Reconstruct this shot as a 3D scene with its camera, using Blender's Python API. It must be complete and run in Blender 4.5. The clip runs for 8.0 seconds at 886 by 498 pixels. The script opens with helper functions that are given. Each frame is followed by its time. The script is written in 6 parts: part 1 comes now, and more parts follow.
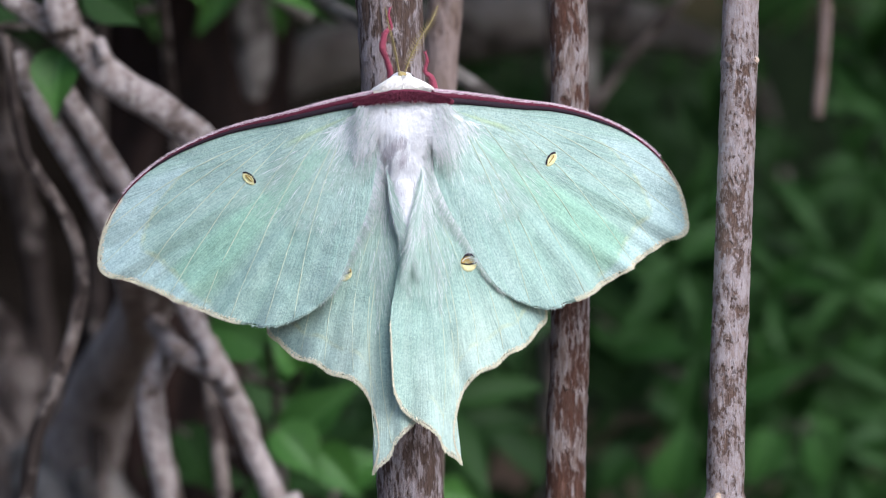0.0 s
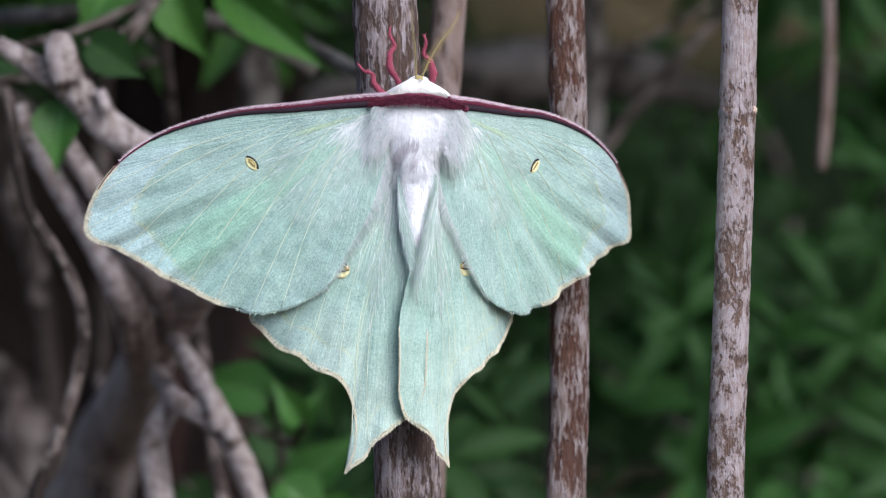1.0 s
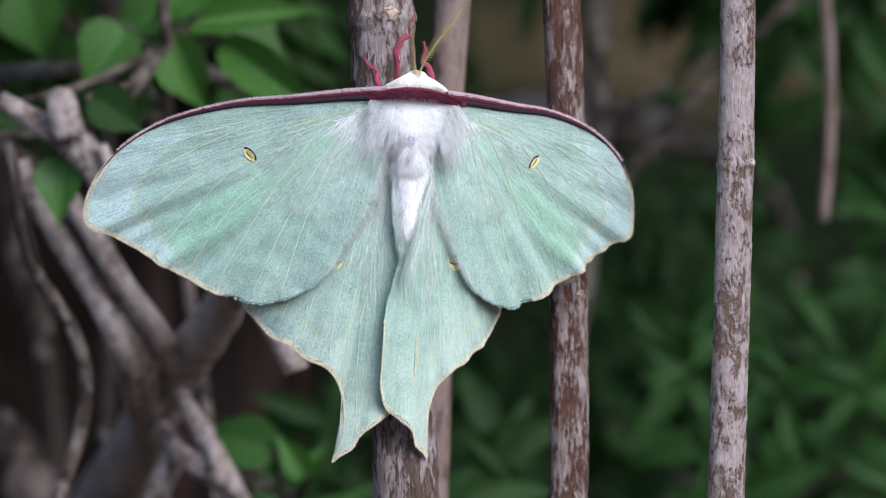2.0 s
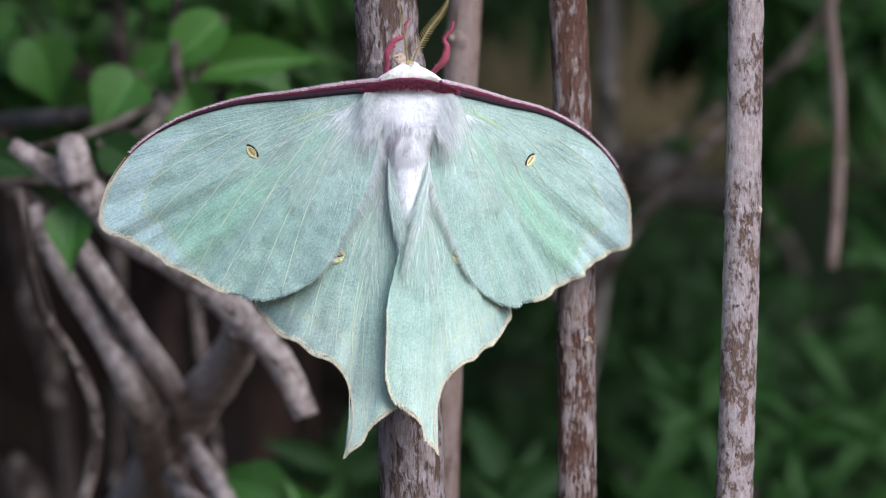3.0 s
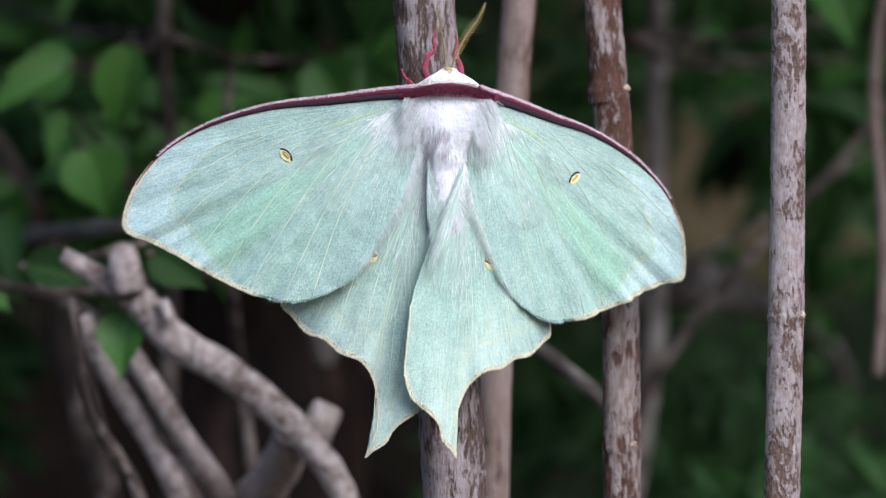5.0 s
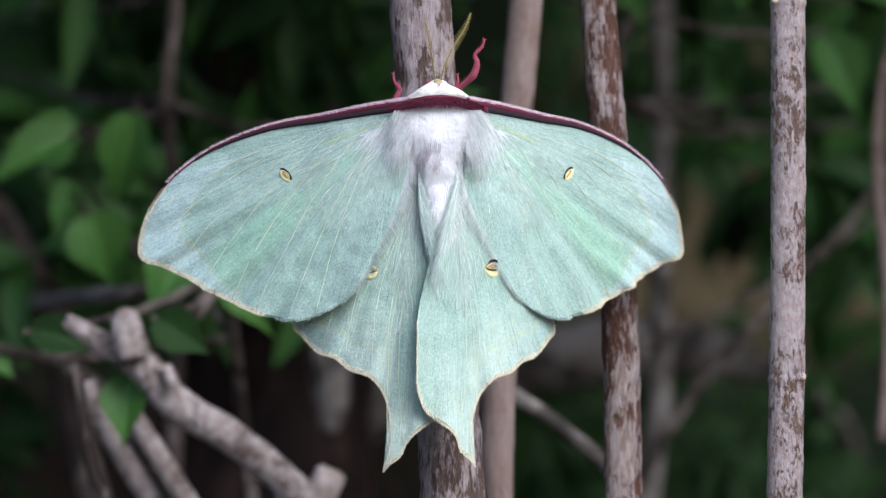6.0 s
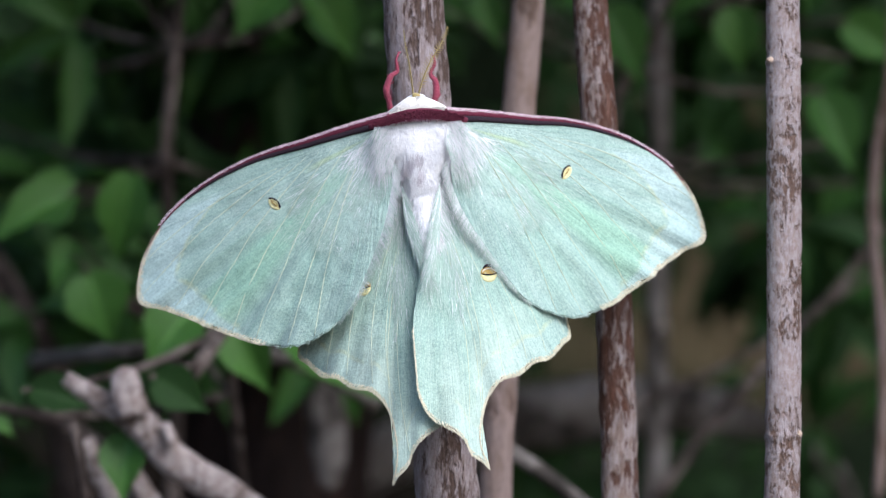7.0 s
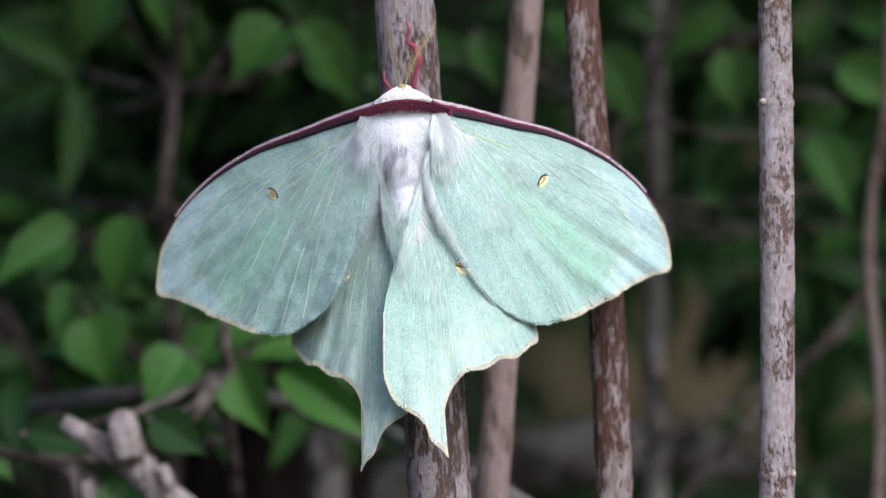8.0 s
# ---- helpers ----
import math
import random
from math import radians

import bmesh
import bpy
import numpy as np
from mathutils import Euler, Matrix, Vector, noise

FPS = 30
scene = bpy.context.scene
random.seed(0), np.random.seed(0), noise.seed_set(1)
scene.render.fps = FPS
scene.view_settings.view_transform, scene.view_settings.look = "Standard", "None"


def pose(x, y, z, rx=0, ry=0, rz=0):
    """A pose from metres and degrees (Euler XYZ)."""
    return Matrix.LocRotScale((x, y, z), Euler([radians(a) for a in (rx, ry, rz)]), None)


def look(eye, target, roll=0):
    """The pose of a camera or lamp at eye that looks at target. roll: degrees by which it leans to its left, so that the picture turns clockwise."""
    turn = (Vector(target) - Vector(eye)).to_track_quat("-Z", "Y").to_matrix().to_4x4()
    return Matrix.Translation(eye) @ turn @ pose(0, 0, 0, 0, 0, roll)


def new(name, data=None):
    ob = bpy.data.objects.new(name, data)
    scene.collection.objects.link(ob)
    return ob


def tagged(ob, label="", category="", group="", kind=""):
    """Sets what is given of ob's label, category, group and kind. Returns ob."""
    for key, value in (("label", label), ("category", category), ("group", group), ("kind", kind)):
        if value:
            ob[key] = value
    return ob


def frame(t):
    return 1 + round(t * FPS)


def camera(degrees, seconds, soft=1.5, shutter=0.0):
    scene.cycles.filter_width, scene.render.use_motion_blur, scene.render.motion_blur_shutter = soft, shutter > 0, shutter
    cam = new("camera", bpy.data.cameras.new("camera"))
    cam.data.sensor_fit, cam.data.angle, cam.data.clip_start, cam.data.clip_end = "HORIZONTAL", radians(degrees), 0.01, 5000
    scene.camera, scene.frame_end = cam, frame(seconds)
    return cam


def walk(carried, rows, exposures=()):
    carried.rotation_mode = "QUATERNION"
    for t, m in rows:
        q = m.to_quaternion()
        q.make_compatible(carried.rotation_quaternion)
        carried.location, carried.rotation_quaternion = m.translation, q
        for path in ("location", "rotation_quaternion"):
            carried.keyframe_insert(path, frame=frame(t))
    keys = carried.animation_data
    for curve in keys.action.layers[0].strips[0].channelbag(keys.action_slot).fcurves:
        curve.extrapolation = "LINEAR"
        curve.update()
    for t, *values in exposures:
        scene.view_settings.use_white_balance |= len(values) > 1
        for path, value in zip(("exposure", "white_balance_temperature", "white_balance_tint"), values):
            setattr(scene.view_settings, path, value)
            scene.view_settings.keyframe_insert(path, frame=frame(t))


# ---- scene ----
# ---- camera on its tripod, tilting up after the moth ----
cam = camera(10.0, 8.0, soft=1.15)
cam.data.dof.use_dof = True
cam.data.dof.focus_distance = 0.875
cam.data.dof.aperture_fstop = 22.0
PATH = [
    (0, (-0.00954, -0.88202, 1.00261), (0.03177, 1.11529, 0.90765), 0.348),
    (0.5, (-0.00689, -0.88130, 1.00258), (0.02899, 1.11659, 0.91807), 0.254),
    (1, (-0.00504, -0.88176, 1.00142), (0.02664, 1.11668, 0.92905), 0.226),
    (2.5, (-0.00126, -0.88623, 1.00115), (0.02232, 1.11321, 0.96012), -0.036),
    (3, (-0.00107, -0.88832, 1.00108), (0.01836, 1.11134, 0.96920), 0.115),
    (3.5, (-0.00021, -0.89065, 1.00030), (0.00944, 1.10920, 0.97772), 0.206),
    (4, (0.00133, -0.89279, 0.99956), (0.00170, 1.10717, 0.98817), 0.133),
    (4.5, (0.00024, -0.89579, 0.99970), (-0.00026, 1.10421, 1.00031), 0.019),
    (6, (0.00344, -0.89829, 0.99642), (-0.00572, 1.10118, 1.04173), -0.212),
    (6.5, (0.00370, -0.90065, 0.99693), (-0.00540, 1.09852, 1.05407), -0.251),
    (7, (0.00330, -0.90292, 0.99658), (-0.00451, 1.09592, 1.06432), -0.293),
    (7.5, (0.00421, -0.90624, 0.99627), (-0.00443, 1.09226, 1.07322), -0.407),
    (8, (0.00543, -0.90693, 0.99512), (-0.00485, 1.09115, 1.08216), -0.454),
]
walk(cam, [(t, look(eye, target, roll)) for t, eye, target, roll in PATH], exposures=((0, 0.34, 6020, 15.5), (8, 0.34, 6020, 15.5)))

GROUND = 0.78            # height of the soil


def smooth(a, b, x):
    t = min(1.0, max(0.0, (x - a) / (b - a)))
    return t * t * (3 - 2 * t)


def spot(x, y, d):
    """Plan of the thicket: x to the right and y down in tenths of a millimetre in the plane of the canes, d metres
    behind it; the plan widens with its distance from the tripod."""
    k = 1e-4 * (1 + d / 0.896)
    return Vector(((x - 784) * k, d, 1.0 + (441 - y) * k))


# ---- world and light ----
world = bpy.data.worlds.new("world")
scene.world = world
world.use_nodes = True
wn = world.node_tree
sky = wn.nodes.new("ShaderNodeTexSky")
sky.sky_type, sky.sun_disc = "NISHITA", False
sky.sun_elevation, sky.sun_rotation = radians(39), radians(145)
sky.air_density, sky.dust_density = 1.0, 2.0
wn.nodes["Background"].inputs["Strength"].default_value = 0.15
wn.links.new(sky.outputs["Color"], wn.nodes["Background"].inputs["Color"])

sun_data = bpy.data.lights.new("sun", "SUN")
sun_data.energy, sun_data.angle, sun_data.color = 3.2, radians(46), (1.0, 0.985, 0.96)
sun = new("sun", sun_data)
sun.matrix_world = look((1.62, -2.3, 3.28), (0, 0, 1))


# ---- materials ----
def node(nt, kind, inputs=None, operation="", use_clamp=False, data_type="", blend_type=""):
    n = nt.nodes.new(kind)
    if operation:
        n.operation, n.use_clamp = operation, use_clamp
    if data_type:
        n.data_type, n.blend_type = data_type, blend_type
    for k, v in (inputs or {}).items():
        if isinstance(v, bpy.types.NodeSocket):
            nt.links.new(v, n.inputs[k])
        else:
            n.inputs[k].default_value = v
    return n


def material(name, rough=0.7, spec=0.3):
    m = bpy.data.materials.new(name)
    m.use_nodes = True
    nt = m.node_tree
    b = nt.nodes["Principled BSDF"]
    b.inputs["Roughness"].default_value = rough
    b.inputs["Specular IOR Level"].default_value = spec
    return m, nt, b


def noise_tex(nt, vec, scale, detail=4.0, rough=0.6):
    return node(nt, "ShaderNodeTexNoise", {"Vector": vec, "Scale": scale, "Detail": detail, "Roughness": rough}).outputs["Fac"]


def ramp(nt, fac, stops):
    r = node(nt, "ShaderNodeValToRGB", {"Fac": fac})
    e = r.color_ramp.elements
    while len(e) < len(stops):
        e.new(0.5)
    for el, (p, c) in zip(e, stops):
        el.position = p
        el.color = (*c, 1) if len(c) == 3 else c
    return r.outputs["Color"]


def mix(nt, fac, a, b, blend="MIX"):
    n = node(nt, "ShaderNodeMix", data_type="RGBA", blend_type=blend)
    for sock, v in ((n.inputs[0], fac), (n.inputs[6], a), (n.inputs[7], b)):
        if isinstance(v, bpy.types.NodeSocket):
            nt.links.new(v, sock)
        else:
            sock.default_value = v if isinstance(v, (int, float)) else (*v, 1)
    return n.outputs[2]


def calc(nt, op, a, b=0.0, c=0.0, clamp=False):
    n = node(nt, "ShaderNodeMath", operation=op, use_clamp=clamp)
    for sock, v in zip(n.inputs, (a, b, c)):
        if isinstance(v, bpy.types.NodeSocket):
            nt.links.new(v, sock)
        else:
            sock.default_value = v
    return n.outputs[0]


def band(nt, x, lo, hi, soft):
    """1 between lo and hi, falling to 0 over soft on both sides."""
    up = node(nt, "ShaderNodeMapRange", {"Value": x, "From Min": lo - soft, "From Max": lo}).outputs[0]
    dn = node(nt, "ShaderNodeMapRange", {"Value": x, "From Min": hi, "From Max": hi + soft, "To Min": 1.0, "To Max": 0.0}).outputs[0]
    return calc(nt, "MULTIPLY", up, dn)


def relief(nt, b, height, strength, distance):
    n = node(nt, "ShaderNodeBump", {"Height": height, "Strength": strength, "Distance": distance})
    nt.links.new(n.outputs["Normal"], b.inputs["Normal"])


def object_vec(nt, stretch=(1, 1, 1)):
    tc = node(nt, "ShaderNodeTexCoord")
    return node(nt, "ShaderNodeMapping", {"Vector": tc.outputs["Object"], "Scale": stretch}).outputs["Vector"]


def bark(name, under, skin, lichen, cover, patch=900.0, long=0.35, crisp=0.02, crack=0.8):
    """Thin grey skin with lichen that flakes off in long patches from a darker layer below; fine cracks along the grain."""
    m, nt, b = material(name, 0.8, 0.22)
    v = object_vec(nt, (1, 1, long))
    big = noise_tex(nt, v, patch * 0.32, 3, 0.55)
    small = noise_tex(nt, v, patch, 4, 0.6)
    slow = noise_tex(nt, object_vec(nt), patch * 0.05, 2, 0.5)
    grain = noise_tex(nt, object_vec(nt, (1, 1, 0.07)), patch * 2.4, 4, 0.7)
    speck = noise_tex(nt, object_vec(nt, (1, 1, 0.6)), patch * 3.2, 3, 0.65)
    blend = calc(nt, "ADD", calc(nt, "MULTIPLY", big, 0.40), calc(nt, "ADD", calc(nt, "MULTIPLY", small, 0.36), calc(nt, "MULTIPLY", slow, 0.24)))
    flake = node(nt, "ShaderNodeMapRange", {"Value": blend, "From Min": cover - crisp, "From Max": cover + crisp}).outputs[0]
    rim = band(nt, blend, cover - 2.2 * crisp, cover - 0.6 * crisp, crisp)
    tone = noise_tex(nt, v, patch * 0.7, 3, 0.6)
    base = mix(nt, ramp(nt, tone, [(0.38, (0, 0, 0)), (0.6, (1, 1, 1))]), skin, lichen)
    base = mix(nt, 0.6, base, ramp(nt, speck, [(0.32, (0.72, 0.69, 0.67)), (0.5, (1, 1, 1)), (0.68, (1.12, 1.12, 1.13))]), "MULTIPLY")
    below = mix(nt, ramp(nt, grain, [(0.3, (0, 0, 0)), (0.7, (1, 1, 1))]), tuple(c * 0.55 for c in under), under)
    tan = noise_tex(nt, object_vec(nt, (1.3, 1.3, long * 0.8)), patch * 0.6, 4, 0.6)
    below = mix(nt, ramp(nt, tan, [(0.5, (0, 0, 0)), (0.58, (0.8, 0.8, 0.8))]), below, tuple(0.62 * u + 0.38 * k for u, k in zip(under, skin)))
    col = mix(nt, flake, below, base)
    col = mix(nt, calc(nt, "MULTIPLY", rim, 0.45), col, tuple(c * 0.4 for c in under))
    crackle = ramp(nt, grain, [(0.30, (0.38, 0.34, 0.32)), (0.40, (0.92, 0.91, 0.90)), (0.62, (1.06, 1.06, 1.06))])
    col = mix(nt, crack, col, crackle, "MULTIPLY")
    nt.links.new(col, b.inputs["Base Color"])
    h = calc(nt, "ADD", calc(nt, "MULTIPLY", flake, 0.8), calc(nt, "ADD", calc(nt, "MULTIPLY", grain, 0.9), calc(nt, "MULTIPLY", speck, 0.35)))
    relief(nt, b, h, 1.0, 0.0007)
    return m


M_CANE = bark("cane_bark", (0.155, 0.102, 0.08), (0.265, 0.21, 0.198), (0.375, 0.33, 0.34), 0.49, 1350, 0.32, 0.035, 0.95)
M_CANE_RED = bark("red_cane_bark", (0.175, 0.082, 0.056), (0.27, 0.20, 0.17), (0.42, 0.365, 0.36), 0.495, 1400, 0.3, 0.035, 0.95)
M_CANE_PALE = bark("pale_cane_bark", (0.265, 0.172, 0.132), (0.365, 0.29, 0.27), (0.47, 0.418, 0.43), 0.457, 1900, 0.5, 0.035, 0.5)
M_CANE_TAN = bark("tan_cane_bark", (0.17, 0.113, 0.085), (0.215, 0.157, 0.13), (0.27, 0.21, 0.19), 0.45, 420, 0.4, 0.05, 0.5)
M_DEAD = bark("dead_branch_bark", (0.23, 0.172, 0.145), (0.35, 0.288, 0.262), (0.53, 0.475, 0.455), 0.45, 820, 0.8, 0.05)
M_STEM = bark("stem_bark", (0.045, 0.033, 0.028), (0.10, 0.077, 0.067), (0.23, 0.195, 0.175), 0.5, 260, 0.7, 0.04)
# near-black browns: the trunk's deep shade is held in this colour
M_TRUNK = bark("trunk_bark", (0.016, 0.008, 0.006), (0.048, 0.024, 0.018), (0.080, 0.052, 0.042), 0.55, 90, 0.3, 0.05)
M_LOG = bark("log_bark", (0.075, 0.066, 0.058), (0.155, 0.138, 0.125), (0.24, 0.225, 0.21), 0.48, 130, 1.0, 0.04)


def cut_wood():
    m, nt, b = material("cut_wood", 0.9, 0.1)
    n = noise_tex(nt, object_vec(nt), 700, 4)
    nt.links.new(ramp(nt, n, [(0.3, (0.30, 0.19, 0.12)), (0.7, (0.62, 0.50, 0.40))]), b.inputs["Base Color"])
    relief(nt, b, n, 0.5, 0.0004)
    return m


M_CUT = cut_wood()
M_SCAR = bark("bud_scar", (0.34, 0.22, 0.15), (0.58, 0.43, 0.32), (0.68, 0.55, 0.44), 0.44, 1300, 1.0)


def leaf_green(name, dark, light, rough=0.45, spec=0.32):
    m, nt, b = material(name, rough, spec)
    tc = node(nt, "ShaderNodeTexCoord")
    uv = node(nt, "ShaderNodeSeparateXYZ", {"Vector": tc.outputs["UV"]})
    rnd = node(nt, "ShaderNodeObjectInfo").outputs["Random"]
    isl = node(nt, "ShaderNodeNewGeometry").outputs["Random Per Island"]
    vary = calc(nt, "FRACT", calc(nt, "ADD", rnd, isl))
    blot = noise_tex(nt, tc.outputs["Object"], 6.0, 4)
    col = mix(nt, calc(nt, "MULTIPLY", calc(nt, "ADD", vary, blot), 0.5), dark, light)
    # side veins run from the midrib towards the tip
    side = calc(nt, "SUBTRACT", uv.outputs["Y"], calc(nt, "MULTIPLY", calc(nt, "ABSOLUTE", calc(nt, "SUBTRACT", uv.outputs["X"], 0.5)), 0.5))
    saw = calc(nt, "ABSOLUTE", calc(nt, "SUBTRACT", calc(nt, "FRACT", calc(nt, "MULTIPLY", side, 8.0)), 0.5))
    vein = band(nt, saw, -0.05, 0.03, 0.06)
    rib = band(nt, uv.outputs["X"], 0.485, 0.515, 0.012)
    veins = calc(nt, "MAXIMUM", calc(nt, "MULTIPLY", vein, 0.35), rib)
    col = mix(nt, calc(nt, "MULTIPLY", veins, 0.5), col, tuple(min(1, c * 1.7) for c in light))
    nt.links.new(col, b.inputs["Base Color"])
    b.inputs["Subsurface Weight"].default_value = 0.0
    b.inputs["Transmission Weight"].default_value = 0.0
    relief(nt, b, calc(nt, "SUBTRACT", blot, veins), 0.35, 0.001)
    return m


# One leaf in four greens; how lit or shaded it stands is in the colour
M_LEAF = leaf_green("leaf_green", (0.026, 0.088, 0.014), (0.058, 0.165, 0.030))
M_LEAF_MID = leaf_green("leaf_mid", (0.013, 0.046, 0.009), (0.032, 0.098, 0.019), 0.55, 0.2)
M_LEAF_SHADE = leaf_green("leaf_shade", (0.010, 0.030, 0.008), (0.024, 0.066, 0.015), 0.6, 0.15)
M_LEAF_LIGHT = leaf_green("leaf_light", (0.030, 0.100, 0.014), (0.074, 0.198, 0.036))


def wing_skin(name, fore):
    """Pale mint scales: bluish outer border, thin yellowish line, greener cell, whiter hairy base."""
    m, nt, b = material(name, 0.62, 0.25)
    tc = node(nt, "ShaderNodeTexCoord")
    uv = node(nt, "ShaderNodeSeparateXYZ", {"Vector": tc.outputs["UV"]})
    u, v = uv.outputs["X"], uv.outputs["Y"]
    ob = object_vec(nt)
    fine = noise_tex(nt, ob, 2600, 3, 0.7)
    soft = noise_tex(nt, ob, 90, 4, 0.55)
    streak_vec = node(nt, "ShaderNodeCombineXYZ", {"X": calc(nt, "MULTIPLY", u, 46.0), "Y": calc(nt, "MULTIPLY", v, 2.4)}).outputs[0]
    streak = noise_tex(nt, streak_vec, 1.0, 5, 0.6)
    hair_vec = node(nt, "ShaderNodeCombineXYZ", {"X": calc(nt, "MULTIPLY", u, 420.0), "Y": calc(nt, "ADD", calc(nt, "MULTIPLY", v, 9.0), calc(nt, "MULTIPLY", soft, 2.0))}).outputs[0]
    hair = noise_tex(nt, hair_vec, 1.0, 3, 0.6)
    col = mix(nt, ramp(nt, soft, [(0.3, (0, 0, 0)), (0.7, (1, 1, 1))]), *(((0.295, 0.430, 0.385), (0.362, 0.497, 0.446)) if fore else ((0.295, 0.438, 0.376), (0.368, 0.515, 0.446))))
    col = mix(nt, calc(nt, "MULTIPLY", ramp(nt, streak, [(0.45, (0, 0, 0)), (0.68, (1, 1, 1))]), 0.5), col, (0.28, 0.455, 0.38))
    if fore:
        green = calc(nt, "MULTIPLY", band(nt, calc(nt, "ADD", u, calc(nt, "MULTIPLY", calc(nt, "SUBTRACT", streak, 0.5), 0.02)), 0.535, 0.585, 0.02), band(nt, v, 0.30, 0.90, 0.2))
        col = mix(nt, calc(nt, "MULTIPLY", green, 0.48), col, (0.255, 0.505, 0.335))
        wash = calc(nt, "MULTIPLY", band(nt, u, 0.49, 0.70, 0.05), band(nt, v, 0.25, 0.84, 0.2))
        col = mix(nt, calc(nt, "MULTIPLY", wash, 0.18), col, (0.285, 0.50, 0.375))
        cell = calc(nt, "MULTIPLY", band(nt, u, 0.40, 0.412, 0.02), band(nt, v, 0.15, 0.26, 0.08))
        col = mix(nt, calc(nt, "MULTIPLY", cell, 0.5), col, (0.40, 0.52, 0.20))
        edge = calc(nt, "ADD", 0.775, calc(nt, "MULTIPLY", calc(nt, "SUBTRACT", u, 0.38), 0.85))
        zone = band(nt, u, 0.35, 0.59, 0.03)
    else:
        edge, zone = calc(nt, "ADD", 0.885, 0.0), band(nt, u, 0.02, 0.62, 0.02)
    wob = calc(nt, "MULTIPLY", calc(nt, "SUBTRACT", streak, 0.5), 0.05)
    ve = calc(nt, "ADD", v, wob)
    past = calc(nt, "SUBTRACT", ve, edge)
    border = calc(nt, "MULTIPLY", band(nt, past, 0.012, 2.0, 0.018), zone)
    col = mix(nt, calc(nt, "MULTIPLY", border, 0.58 if fore else 0.2), col, (0.455, 0.605, 0.61))
    line = calc(nt, "MULTIPLY", calc(nt, "MULTIPLY", band(nt, past, -0.004, 0.006, 0.008), zone), ramp(nt, streak, [(0.40, (0, 0, 0)), (0.55, (1, 1, 1))]))
    col = mix(nt, calc(nt, "MULTIPLY", line, 0.4), col, (0.50, 0.54, 0.30))
    root = node(nt, "ShaderNodeMapRange", {"Value": v, "From Min": 0.12, "From Max": 0.58 if fore else 0.55, "To Min": 0.6, "To Max": 0.0}).outputs[0]
    inner = node(nt, "ShaderNodeMapRange", {"Value": u, "From Min": 0.45, "From Max": 0.9, "To Min": 0.25, "To Max": 1.0}).outputs[0]
    pale = calc(nt, "MULTIPLY", calc(nt, "MULTIPLY", root, inner), calc(nt, "ADD", 0.45, hair), clamp=True)
    col = mix(nt, pale, col, (0.62, 0.74, 0.70))
    speck = ramp(nt, fine, [(0.36, (0.74, 0.77, 0.78)), (0.5, (1, 1, 1)), (0.66, (1.14, 1.12, 1.12))])
    col = mix(nt, 0.8, col, speck, "MULTIPLY")
    dust = noise_tex(nt, ob, 6500, 2, 0.6)
    col = mix(nt, 0.85, col, ramp(nt, dust, [(0.33, (0.74, 0.77, 0.79)), (0.5, (1, 1, 1)), (0.67, (1.2, 1.17, 1.17))]), "MULTIPLY")
    if not fore:      # the tail fades to a creamier tint
        tail = calc(nt, "MULTIPLY", band(nt, u, 0.40, 0.62, 0.08), band(nt, v, 0.86, 2.0, 0.22))
        col = mix(nt, calc(nt, "MULTIPLY", tail, 0.32), col, (0.56, 0.66, 0.57))
    mid = noise_tex(nt, ob, 520, 4, 0.65)
    col = mix(nt, 0.8, col, ramp(nt, mid, [(0.33, (0.88, 0.90, 0.90)), (0.5, (1, 1, 1)), (0.66, (1.08, 1.07, 1.06))]), "MULTIPLY")
    hairs = ramp(nt, hair, [(0.34, (0.66, 0.71, 0.71)), (0.5, (1, 1, 1)), (0.68, (1.28, 1.22, 1.22))])
    col = mix(nt, 0.42, col, hairs, "MULTIPLY")
    nt.links.new(col, b.inputs["Base Color"])
    b.inputs["Sheen Weight"].default_value = 0.25
    b.inputs["Sheen Roughness"].default_value = 0.4
    h = calc(nt, "ADD", calc(nt, "MULTIPLY", streak, 1.2), calc(nt, "ADD", calc(nt, "MULTIPLY", hair, 0.35), calc(nt, "MULTIPLY", fine, 0.25)))
    relief(nt, b, calc(nt, "ADD", h, calc(nt, "MULTIPLY", mid, 0.5)), 0.45, 0.0008)
    return m


M_FORE = wing_skin("forewing_scales", True)
M_HIND = wing_skin("hindwing_scales", False)


def fuzz(name, a, c, scale=900, rough=0.8, sheen=0.4, thin=0.0):
    m, nt, b = material(name, rough, 0.15)
    isl = node(nt, "ShaderNodeNewGeometry").outputs["Random Per Island"]
    n = noise_tex(nt, object_vec(nt), scale, 4)
    f = calc(nt, "MULTIPLY", calc(nt, "ADD", isl, n), 0.5)
    nt.links.new(mix(nt, ramp(nt, f, [(0.25, (0, 0, 0)), (0.75, (1, 1, 1))]), a, c), b.inputs["Base Color"])
    b.inputs["Sheen Weight"].default_value = sheen
    relief(nt, b, n, 0.6, 0.0004)
    if thin:      # fine hair lets part of the light through
        glow = node(nt, "ShaderNodeBsdfTranslucent", {"Color": b.inputs["Base Color"].links[0].from_socket})
        both = node(nt, "ShaderNodeMixShader", {0: thin, 1: b.outputs[0], 2: glow.outputs[0]})
        nt.links.new(both.outputs[0], nt.nodes["Material Output"].inputs["Surface"])
    return m


